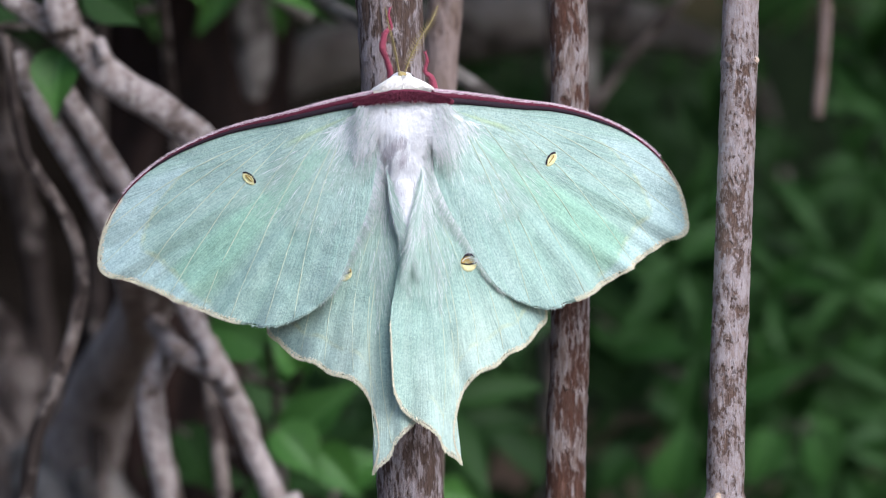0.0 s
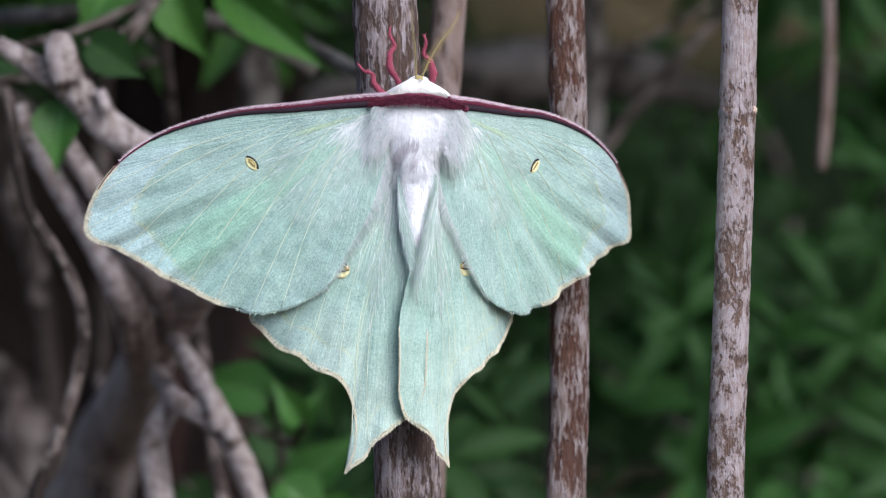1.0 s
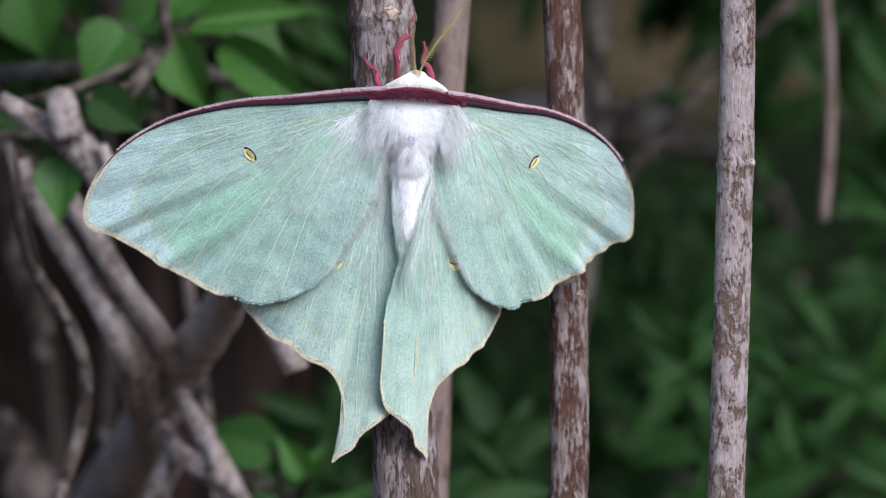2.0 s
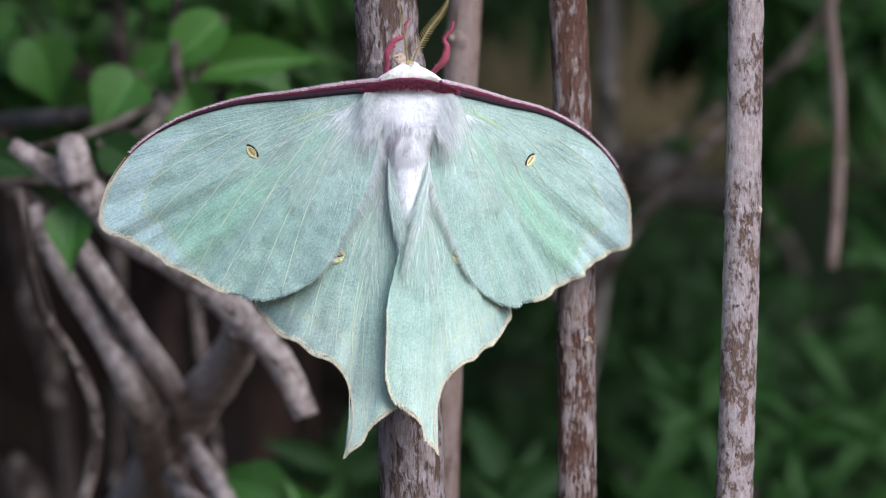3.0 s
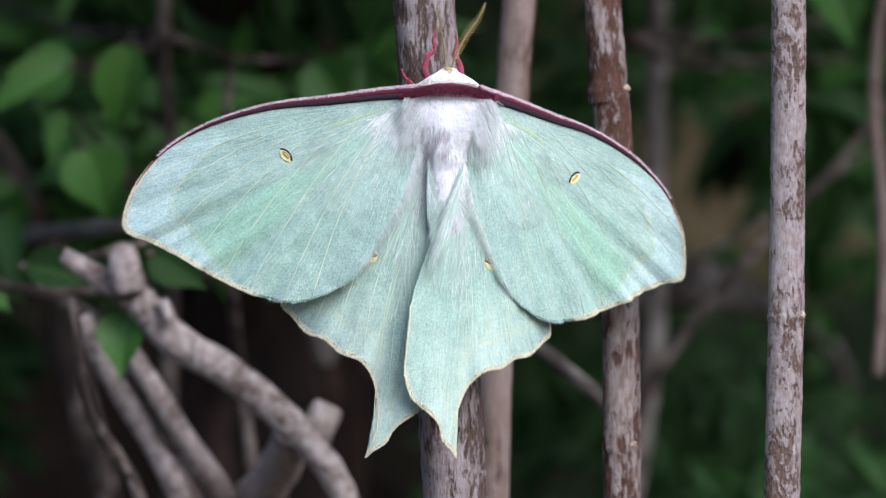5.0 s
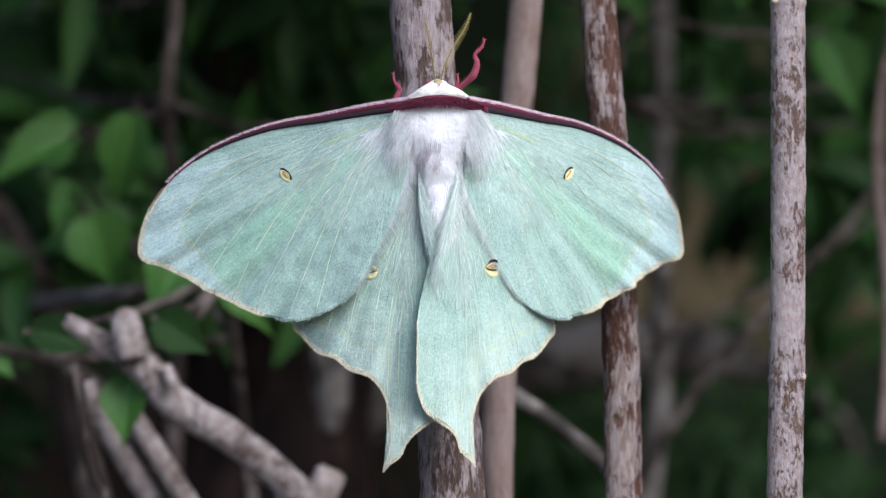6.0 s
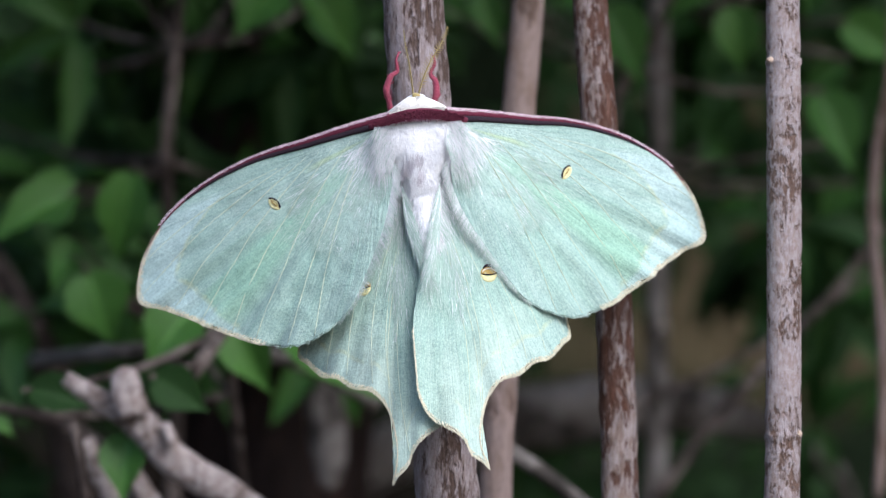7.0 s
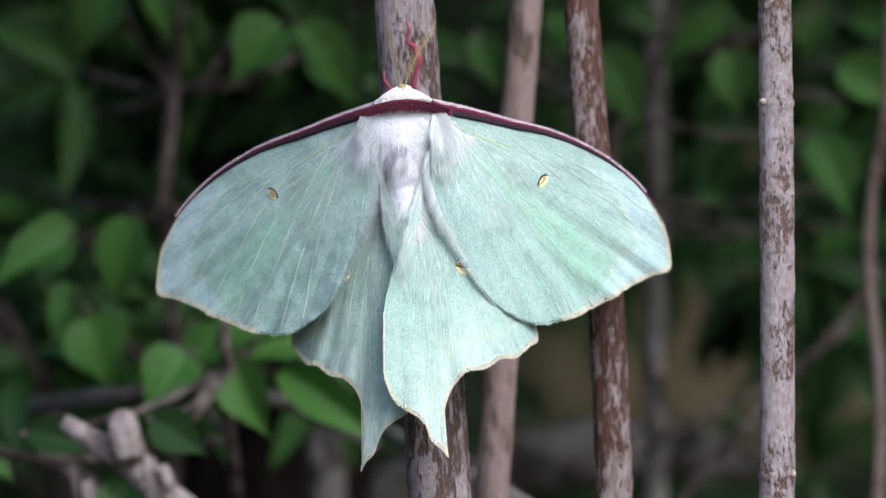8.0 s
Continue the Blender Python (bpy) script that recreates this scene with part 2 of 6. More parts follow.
M_FUR = fuzz("white_fur", (0.78, 0.80, 0.83), (0.91, 0.925, 0.94), thin=0.12)
M_FUR_GREY = fuzz("grey_fur", (0.46, 0.44, 0.48), (0.68, 0.67, 0.71), thin=0.12)
M_RUFF = fuzz("cream_ruff", (0.58, 0.56, 0.51), (0.82, 0.81, 0.77), 1500, 0.85, 0.1)
M_FUR_MINT = fuzz("mint_fur", (0.37, 0.53, 0.46), (0.54, 0.67, 0.61), thin=0.15)
M_CREAM = fuzz("cream_fringe", (0.50, 0.475, 0.34), (0.66, 0.64, 0.50), 1800)
M_VEIN = fuzz("vein", (0.45, 0.54, 0.41), (0.54, 0.60, 0.44), 1500)
M_MAROON = fuzz("maroon_fur", (0.05, 0.009, 0.019), (0.12, 0.02, 0.04), 1600, 0.75, 0.05)
M_PINK = fuzz("leg_pink", (0.17, 0.024, 0.046), (0.30, 0.060, 0.095), 2200, 0.8, 0.15)
M_ROSE = fuzz("rose_frost", (0.50, 0.36, 0.43), (0.84, 0.75, 0.80), 2600)
M_BLACK = fuzz("dark_stripe", (0.010, 0.008, 0.012), (0.03, 0.02, 0.028), 2000, 0.8, 0.0)
M_YELLOW = fuzz("eyespot_yellow", (0.62, 0.58, 0.24), (0.78, 0.75, 0.44), 2600)
M_LENS = fuzz("eyespot_lens", (0.30, 0.20, 0.04), (0.48, 0.34, 0.10), 2600)
M_ANT = fuzz("antenna_straw", (0.24, 0.18, 0.06), (0.42, 0.34, 0.14), 2600)


def soil():
    m, nt, b = material("soil", 0.95, 0.1)
    n = noise_tex(nt, object_vec(nt), 30, 8, 0.7)
    g = noise_tex(nt, object_vec(nt), 3, 4)
    col = mix(nt, g, (0.035, 0.025, 0.018), (0.075, 0.055, 0.04))
    nt.links.new(mix(nt, 0.6, col, ramp(nt, n, [(0.3, (0.4, 0.38, 0.36)), (0.7, (1.5, 1.4, 1.3))]), "MULTIPLY"), b.inputs["Base Color"])
    relief(nt, b, n, 0.8, 0.01)
    return m


M_SOIL = soil()


def thicket():
    m, nt, b = material("thicket", 0.9, 0.1)
    v = object_vec(nt)
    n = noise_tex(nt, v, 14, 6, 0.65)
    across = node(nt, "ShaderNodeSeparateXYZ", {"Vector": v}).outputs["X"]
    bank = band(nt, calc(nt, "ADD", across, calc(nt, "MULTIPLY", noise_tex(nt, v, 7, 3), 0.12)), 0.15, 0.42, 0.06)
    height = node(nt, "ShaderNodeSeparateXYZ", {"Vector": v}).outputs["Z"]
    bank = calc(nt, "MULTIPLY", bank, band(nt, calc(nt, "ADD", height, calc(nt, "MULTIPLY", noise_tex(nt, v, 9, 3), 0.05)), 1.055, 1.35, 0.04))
    # hedge greens near black: the deep shade is put into the colour
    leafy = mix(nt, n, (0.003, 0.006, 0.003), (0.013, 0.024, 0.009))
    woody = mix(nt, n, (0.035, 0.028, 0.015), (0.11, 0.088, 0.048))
    # dark brown low on the left, its shade also in the colour
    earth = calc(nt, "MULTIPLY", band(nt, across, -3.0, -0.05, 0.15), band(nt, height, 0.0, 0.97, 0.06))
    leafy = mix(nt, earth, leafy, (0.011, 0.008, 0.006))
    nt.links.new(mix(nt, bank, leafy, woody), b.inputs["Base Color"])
    relief(nt, b, n, 1.0, 0.05)
    return m


M_THICKET = thicket()


# ---- mesh helpers ----
def finish(bm, name, mats, flat=False):
    me = bpy.data.meshes.new(name)
    bm.normal_update()
    bm.to_mesh(me)
    bm.free()
    for m in (mats if isinstance(mats, (list, tuple)) else [mats]):
        me.materials.append(m)
    if not flat:
        for p in me.polygons:
            p.use_smooth = True
    return me


def part(name, bm, mats, parent, label=""):
    ob = new(name, finish(bm, name, mats))
    ob.parent = parent
    return tagged(ob, label=label)


def curve_points(pts, step):
    """Catmull-Rom through (point, radius) pairs, sampled about every step metres."""
    out = []
    n = len(pts)
    for i in range(n - 1):
        p0, p1, p2, p3 = (pts[max(0, min(n - 1, i + j))] for j in (-1, 0, 1, 2))
        k = max(2, int((p2[0] - p1[0]).length / step))
        for j in range(k):
            t = j / k
            a = 0.5 * (2 * p1[0] + (p2[0] - p0[0]) * t + (2 * p0[0] - 5 * p1[0] + 4 * p2[0] - p3[0]) * t * t + (3 * p1[0] - p0[0] - 3 * p2[0] + p3[0]) * t ** 3)
            out.append((a, p1[1] + (p2[1] - p1[1]) * t))
    out.append(pts[-1])
    return out


def tube(bm, pts, sides=8, step=0.004, rough=0.0, lump=40.0, slot=0, cap=None, squash=1.0):
    """A closed round limb along (point, radius) pairs; rough: share of the radius by which the skin is uneven."""
    path = curve_points([(Vector(p), r) for p, r in pts], step)
    rings, side = [], Vector((0, 1, 0))
    for i, (p, r) in enumerate(path):
        d = (path[min(i + 1, len(path) - 1)][0] - path[max(i - 1, 0)][0]).normalized()
        a = d.cross(side)
        a = a.normalized() if a.length > 1e-4 else d.orthogonal().normalized()
        b = d.cross(a).normalized()
        side = -b if b.dot(side) < 0 else b
        side = d.cross(a).normalized() * (1 if d.cross(a).dot(side) > 0 else -1)
        ring = []
        for k in range(sides):
            w = 2 * math.pi * k / sides
            q = a * math.cos(w) * r + side * math.sin(w) * r * squash
            if rough:
                q *= 1 + rough * noise.fractal((p + q) * lump, 1.0, 2.0, 4)
            ring.append(bm.verts.new(p + q))
        rings.append(ring)
    for r0, r1 in zip(rings, rings[1:]):
        for k in range(sides):
            f = bm.faces.new((r0[k], r0[(k + 1) % sides], r1[(k + 1) % sides], r1[k]))
            f.material_index = slot
    for ring in (rings[0][::-1], rings[-1]):
        c = sum((v.co for v in ring), Vector()) / sides
        mid = bm.verts.new(c)
        for k in range(sides):
            bm.faces.new((ring[k], ring[(k + 1) % sides], mid)).material_index = slot if cap is None else cap
    return rings


def blob(bm, centre, size, seg=16, rough=0.0, lump=300.0, slot=0):
    """A rounded lump with uneven skin."""
    made = bmesh.ops.create_uvsphere(bm, u_segments=seg, v_segments=max(6, seg // 2), radius=1.0)
    for v in made["verts"]:
        q = Vector((v.co.x * size[0], v.co.y * size[1], v.co.z * size[2]))
        if rough:
            q *= 1 + rough * noise.fractal((Vector(centre) + q) * lump, 1.0, 2.0, 3)
        v.co = Vector(centre) + q
    for v in made["verts"]:
        for f in v.link_faces:
            f.material_index = slot


def hair(bm, root, way, bend, length, width, slot=0):
    """One tapered strand of three faces that droops towards bend."""
    way, bend = Vector(way).normalized(), Vector(bend)
    across = way.cross(Vector((0, 1, 0.1)))
    across = (across if across.length > 1e-3 else Vector((1, 0, 0))).normalized() * width * 0.5
    pairs = []
    for t, w in ((0, 1.0), (0.45, 0.8), (0.8, 0.45)):
        p = Vector(root) + way * length * t + bend * length * t * t
        pairs.append((bm.verts.new(p - across * w), bm.verts.new(p + across * w)))
    tip = bm.verts.new(Vector(root) + way * length + bend * length)
    for a, b in zip(pairs, pairs[1:]):
        bm.faces.new((a[0], a[1], b[1], b[0])).material_index = slot
    bm.faces.new((pairs[-1][0], pairs[-1][1], tip)).material_index = slot


# ---- ground and backdrop ----
def make_ground():
    bm = bmesh.new()
    xs = sorted({-400, -120, -40, -12, 12, 40, 120, 400, *[i * 0.12 for i in range(-30, 31)]})
    ys = sorted({-400, -120, -40, -12, 12, 40, 120, 400, *[i * 0.12 for i in range(-30, 31)]})
    rows = [[bm.verts.new((x, y, GROUND + (0.03 * noise.fractal(Vector((x, y, 0)) * 1.7, 1, 2, 4) if abs(x) < 5 and abs(y) < 5 else 0))) for x in xs] for y in ys]
    for a, b in zip(rows, rows[1:]):
        for i in range(len(xs) - 1):
            bm.faces.new((a[i], a[i + 1], b[i + 1], b[i]))
    tagged(new("ground", finish(bm, "ground", M_SOIL)), "dark bare soil under the shrubs", "ground", kind="structure")


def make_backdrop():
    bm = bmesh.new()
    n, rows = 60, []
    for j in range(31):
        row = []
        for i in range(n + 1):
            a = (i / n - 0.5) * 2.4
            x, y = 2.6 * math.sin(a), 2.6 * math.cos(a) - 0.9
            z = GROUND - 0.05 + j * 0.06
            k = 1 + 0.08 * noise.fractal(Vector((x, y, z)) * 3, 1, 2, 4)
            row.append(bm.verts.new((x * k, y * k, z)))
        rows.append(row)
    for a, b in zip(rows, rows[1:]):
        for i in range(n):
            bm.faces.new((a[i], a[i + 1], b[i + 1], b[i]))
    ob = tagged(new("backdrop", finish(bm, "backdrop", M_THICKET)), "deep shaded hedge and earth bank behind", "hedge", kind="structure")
    mod = ob.modifiers.new("depth", "SOLIDIFY")
    mod.thickness = 0.15


make_ground()
make_backdrop()


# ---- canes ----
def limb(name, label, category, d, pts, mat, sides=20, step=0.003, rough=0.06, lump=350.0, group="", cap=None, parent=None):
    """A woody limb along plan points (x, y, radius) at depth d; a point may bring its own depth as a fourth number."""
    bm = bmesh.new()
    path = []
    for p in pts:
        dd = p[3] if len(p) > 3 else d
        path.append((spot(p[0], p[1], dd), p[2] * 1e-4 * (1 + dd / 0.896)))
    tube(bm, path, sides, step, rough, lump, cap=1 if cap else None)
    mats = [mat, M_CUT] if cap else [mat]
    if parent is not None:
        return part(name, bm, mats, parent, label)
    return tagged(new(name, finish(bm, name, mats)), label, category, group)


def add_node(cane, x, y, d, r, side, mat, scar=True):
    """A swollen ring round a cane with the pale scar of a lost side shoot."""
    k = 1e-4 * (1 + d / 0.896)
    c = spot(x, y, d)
    bm = bmesh.new()
    tube(bm, [(c + Vector((0, 0, -r * 0.7 * k)), r * 0.96 * k), (c + Vector((0, 0, -r * 0.25 * k)), r * 1.04 * k), (c, r * 1.09 * k),
              (c + Vector((0, 0, r * 0.15 * k)), r * 1.03 * k), (c + Vector((0, 0, r * 0.5 * k)), r * 0.95 * k)], 28, 0.0005, 0.1, 700)
    knot = part("node", bm, mat, cane)
    if scar:
        bm = bmesh.new()
        s = c + Vector((side, -math.sqrt(1 - side * side), 0)) * r * 0.94 * k + Vector((0, 0, r * 0.1 * k))
        blob(bm, s, (r * 0.30 * k, r * 0.22 * k, r * 0.22 * k), 16, 0.45, 1300)
        part("scar", bm, M_SCAR, knot, "pale bud scar")


moth_cane = limb("cane", "grey-brown mottled upright cane that the moth climbs", "cane", 0.0,
                 [(660, -1700, 50), (700, -800, 53), (725, -354, 54), (749, 0, 55), (775, 401, 57), (783, 541, 57), (802, 882, 57), (817, 1271, 58), (840, 2000, 60), (850, 2700, 62)],
                 M_CANE, 40, 0.0012, 0.045, 420, "upright canes")
add_node(moth_cane, 767, 248, 0.0, 57, 0.28, M_CANE)
red_cane = limb("cane", "reddish brown cane with peeling grey bark", "cane", 0.025,
                [(990, -1700, 27), (1020, -800, 30), (1041, -351, 31), (1065, 0, 33), (1080, 176, 33), (1091, 450, 33), (1093, 543, 33), (1096, 882, 34), (1096, 1048, 34), (1090, 1269, 35), (1075, 2600, 37)],
                M_CANE_RED, 32, 0.0012, 0.06, 480, "upright canes")
add_node(red_cane, 1070, 104, 0.025, 34, 0.9, M_CANE_RED)
add_node(red_cane, 1095, 735, 0.025, 33, 0.55, M_CANE_RED)
pale_cane = limb("cane", "pale lichen-mottled cane with swollen nodes", "cane", 0.0,
                 [(1370, -1700, 28), (1388, -800, 29), (1391, -348, 30), (1391, 0, 31), (1389, 300, 31), (1385, 546, 32), (1376, 882, 32), (1367, 1268, 33), (1350, 2700, 36)],
                 M_CANE_PALE, 32, 0.0012, 0.05, 480, "upright canes")
add_node(pale_cane, 1386, 505, 0.0, 31.5, 0.85, M_CANE_PALE)
add_node(pale_cane, 1391, -160, 0.0, 30, -0.75, M_CANE_PALE)
add_node(pale_cane, 1367, 1268, 0.0, 33, -0.4, M_CANE_PALE)
tan_cane = limb("cane", "smooth tan cane standing behind the others", "cane", 0.08,
                [(1010, -1700, 27), (968, -800, 28), (940, -354, 29), (908, 0, 30), (897, 176, 30), (882, 400, 30), (872, 539, 30), (865, 780, 30), (850, 1300, 31), (830, 2500, 32)],
                M_CANE_TAN, 20, 0.003, 0.05, 300, "upright canes")
add_node(tan_cane, 893, 205, 0.08, 30, -0.6, M_CANE_TAN)
hanging = limb("hanging_twig", "thin brown twig hanging among the leaves", "twig", 0.24,
     [(1600, -900, 8), (1590, -500, 9), (1575, -171, 10), (1549, -9, 10), (1541, 133, 11), (1556, 295, 11), (1559, 420, 11), (1552, 540, 11), (1546, 608, 10)], M_CANE_TAN, 10, 0.004, 0.1, 300, cap=True)
add_node(hanging, 1543, 133, 0.24, 12, -0.4, M_CANE_TAN)
add_node(hanging, 1559, 420, 0.24, 12, 0.4, M_CANE_TAN)
far_stem = limb("far_stem", "pale grey stem deep in the thicket", "stem", 0.42,
     [(1150, -1500, 18), (1156, 0, 20), (1150, 265, 20), (1150, 520, 21), (1118, 760, 21), (1098, 950, 21), (1096, 1900, 22)], M_LOG, 10, 0.01, 0.1, 100)
add_node(far_stem, 1151, 300, 0.42, 21, 0.4, M_LOG)
slanting = limb("slanting_twig", "thin dry twig slanting through the shade", "twig", 0.35,
     [(1560, 120, 6), (1480, 230, 8), (1390, 320, 9), (1290, 430, 10), (1180, 560, 11), (1112, 700, 12), (1098, 900, 12), (1096, 1950, 14)], M_STEM, 8, 0.008, 0.1, 200)

add_node(slanting, 1390, 320, 0.35, 9.5, 0.4, M_STEM)
add_node(slanting, 1481, 229, 0.35, 8.2, 0.3, M_STEM)

# ---- old shrub base with dead branches ----
old_shrub = new("old_shrub")
tagged(old_shrub, "old pruned shrub with bare grey dead branches", "shrub")
limb("stem", "thick grey-brown stem", "", 0.15, [(505, 700, 30, 0.13), (494, 757, 38, 0.15), (408, 879, 42, 0.19), (344, 999, 50, 0.25), (300, 1098, 60, 0.30), (270, 1217, 68, 0.33), (255, 1400, 80, 0.35), (250, 2050, 100, 0.36)], M_DEAD, 20, 0.004, 0.12, 120, parent=old_shrub)
branch = limb("dead_branch", "pale dead branch with cut ends", "", 0.13, [(103, 392, 13), (150, 422, 19), (232, 470, 30), (300, 542, 31), (420, 618, 30), (505, 692, 29), (575, 772, 26), (612, 845, 24), (622, 868, 22)], M_DEAD, 24, 0.002, 0.09, 260, cap=True, parent=old_shrub)
limb("knob", "pale rounded stub", "", 0.125, [(225, 460, 30), (213, 415, 29), (211, 392, 26), (210, 382, 21), (209, 375, 14), (209, 371, 6)], M_DEAD, 18, 0.0015, 0.15, 300, parent=branch)
limb("stub", "", "", 0.125, [(292, 512, 15), (284, 482, 12), (281, 472, 7)], M_DEAD, 12, 0.0015, 0.2, 300, parent=branch)
limb("stub", "", "", 0.15, [(520, 730, 26), (552, 706, 29), (566, 676, 28), (570, 662, 26), (572, 657, 21)], M_DEAD, 16, 0.0015, 0.2, 420, cap=True, parent=branch)
limb("branch", "pale bare branch", "", 0.16, [(140, 500, 13), (158, 545, 18), (181, 592, 20), (260, 721, 21), (314, 830, 22), (344, 939, 22, 0.2), (350, 1010, 20, 0.25)], M_DEAD, 16, 0.004, 0.12, 200, parent=old_shrub)
limb("branch", "pale bare branch", "", 0.157, [(215, 545, 14), (240, 592, 18), (329, 731, 21), (398, 838, 21, 0.17), (406, 885, 18, 0.188)], M_DEAD, 16, 0.004, 0.12, 200, cap=True, parent=old_shrub)
limb("branch", "", "", 0.16, [(300, 760, 22), (345, 850, 26, 0.17), (362, 930, 30, 0.2), (350, 1010, 30, 0.25)], M_DEAD, 16, 0.004, 0.12, 160, parent=old_shrub)
limb("branch", "pale bare branch", "", 0.16, [(404, 892, 14, 0.188), (432, 935, 17, 0.175), (497, 1048, 20), (520, 1090, 16)], M_DEAD, 14, 0.004, 0.12, 200, parent=old_shrub)
fork = limb("branch", "forked pale branch", "", 0.165, [(372, 950, 14, 0.215), (395, 985, 17, 0.19), (424, 1022, 20), (488, 1056, 23), (533, 1125, 23), (553, 1185, 20), (598, 1284, 22), (640, 1400, 24), (650, 2400, 26)], M_DEAD, 16, 0.003, 0.14, 240, parent=old_shrub)
limb("stub", "pale cut stub", "", 0.16, [(490, 1066, 20), (482, 1020, 18), (477, 998, 15)], M_DEAD, 14, 0.002, 0.15, 300, cap=True, parent=fork)
limb("branch", "", "", 0.175, [(415, 1010, 18), (395, 1045, 22), (378, 1087, 24), (387, 1176, 24), (412, 1285, 26), (420, 1400, 26), (430, 2350, 28)], M_DEAD, 16, 0.003, 0.14, 240, parent=old_shrub)
limb("twig", "thin curved brown twig", "", 0.13, [(118, 470, 9), (130, 536, 10), (154, 673, 11), (228, 791, 12), (253, 880, 12), (239, 989, 13), (195, 1118, 13), (165, 1220, 15), (150, 1500, 16), (180, 2350, 18)], M_STEM, 12, 0.004, 0.12, 220, parent=old_shrub)
limb("branch", "", "", 0.38, [(-140, 40, 34), (-33, 199, 36), (27, 290, 38), (72, 371, 36), (92, 442, 34), (120, 600, 28), (190, 900, 24), (230, 1500, 26), (240, 2000, 30)], M_STEM, 16, 0.005, 0.15, 120, parent=old_shrub)
limb("twig", "thin level twig", "", 0.22, [(40, 356, 14, 0.37), (189, 343, 14), (341, 334, 14), (472, 350, 15), (583, 392, 15), (660, 440, 15)], M_LOG, 10, 0.005, 0.12, 200, parent=old_shrub)
limb("twig", "", "", 0.2, [(-120, 425, 8), (-33, 438, 9), (78, 464, 10), (159, 505, 12), (240, 620, 13, 0.17)], M_STEM, 10, 0.004, 0.12, 200, parent=old_shrub)
for i, (x, y, r, d) in enumerate(((150, 1060, 60, 0.38), (110, 1190, 48, 0.36), (230, 1290, 80, 0.33), (330, 1330, 60, 0.32), (60, 1330, 46, 0.38))):
    limb("root", "gnarled dark root wood" if i == 0 else "", "", d, [(x - 60, y - 110, r * 0.5), (x, y, r), (x + 25, y + 120, r), (x + 30, y + 500, r * 1.2), (x + 30, 2300, r * 1.3)], M_LOG if i in (2, 3) else M_STEM, 16, 0.005, 0.3, 90, parent=old_shrub)

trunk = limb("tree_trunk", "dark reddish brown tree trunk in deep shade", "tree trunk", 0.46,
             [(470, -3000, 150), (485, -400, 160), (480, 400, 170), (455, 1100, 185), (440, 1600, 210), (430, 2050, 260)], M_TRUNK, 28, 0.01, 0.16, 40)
limb("stub", "pale broken stub", "", 0.36, [(545, 250, 26, 0.4), (556, 389, 32), (568, 507, 34), (570, 555, 26), (566, 585, 12)], M_LOG, 14, 0.004, 0.2, 140, parent=trunk)
limb("branch", "thin dry side branch", "", 0.16,
     [(500, 320, 14, 0.42), (600, 372, 12, 0.3), (686, 415, 12, 0.2), (780, 463, 12), (870, 511, 13), (950, 561, 14), (1040, 634, 14), (1072, 664, 11)], M_LOG, 10, 0.004, 0.1, 250, cap=True, parent=trunk)
limb("fallen_log", "grey weathered log lying behind the canes", "log", 0.5, [(560, 600, 40), (664, 525, 52), (886, 470, 58), (1148, 440, 55), (1290, 462, 34, 0.55), (1400, 510, 20, 0.68), (1480, 600, 15, 0.78), (1530, 900, 14, 0.82), (1560, 1650, 16, 0.82)], M_LOG, 18, 0.006, 0.2, 60)


# ---- leaves ----
def leaf_mesh(name, mat, peak, slim, curl):
    """A pointed leaf of unit length and width along y, folded at the midrib, with a rounded back."""
    bm = bmesh.new()
    uvl = bm.loops.layers.uv.new("UVMap")
    ny, nx, rows = 12, 3, []
    for j in range(ny + 1):
        t = j / ny
        a = math.sin(math.pi * t ** peak)
        w = 0.5 * a ** (0.8 if t ** peak < 0.5 else slim)      # full towards the stalk, drawn out to the tip
        row = []
        for i in range(-nx, nx + 1):
            s = i / nx
            z = abs(s) * w * 0.35 - curl * (t - 0.35) ** 2 + 0.012 * math.sin(t * 40) * abs(s)
            row.append((bm.verts.new((s * w, t, z)), (0.5 + 0.5 * s, t)))
        rows.append(row)
    for a, b in zip(rows, rows[1:]):
        for i in range(2 * nx):
            quad = (a[i], a[i + 1], b[i + 1], b[i])
            f = bm.faces.new([q[0] for q in quad])
            for lp, q in zip(f.loops, quad):
                lp[uvl].uv = q[1]
    bmesh.ops.remove_doubles(bm, verts=bm.verts, dist=1e-5)
    return finish(bm, name, mat)


LEAVES = {"green": leaf_mesh("leaf", M_LEAF, 0.66, 1.9, 0.3), "dark": leaf_mesh("leaf_shade", M_LEAF_SHADE, 0.68, 1.5, 0.3),
          "light": leaf_mesh("leaf_light", M_LEAF_LIGHT, 0.66, 2.0, 0.3), "mid": leaf_mesh("leaf_mid", M_LEAF_MID, 0.64, 1.5, 0.3)}


def leaf_pose(base, tip, width, lean, turn):
    """Pose of a leaf from base to tip; its face turned to the open side, tilted by lean and turn."""
    y = tip - base
    n = Vector((turn, -1.0, 0.45 + lean)).normalized()
    x = y.normalized().cross(n).normalized()
    z = x.cross(y.normalized())
    m = Matrix.Translation(base) @ Matrix((x, y.normalized(), z)).transposed().to_4x4()
    return m @ Matrix.Diagonal((width, y.length, y.length, 1))


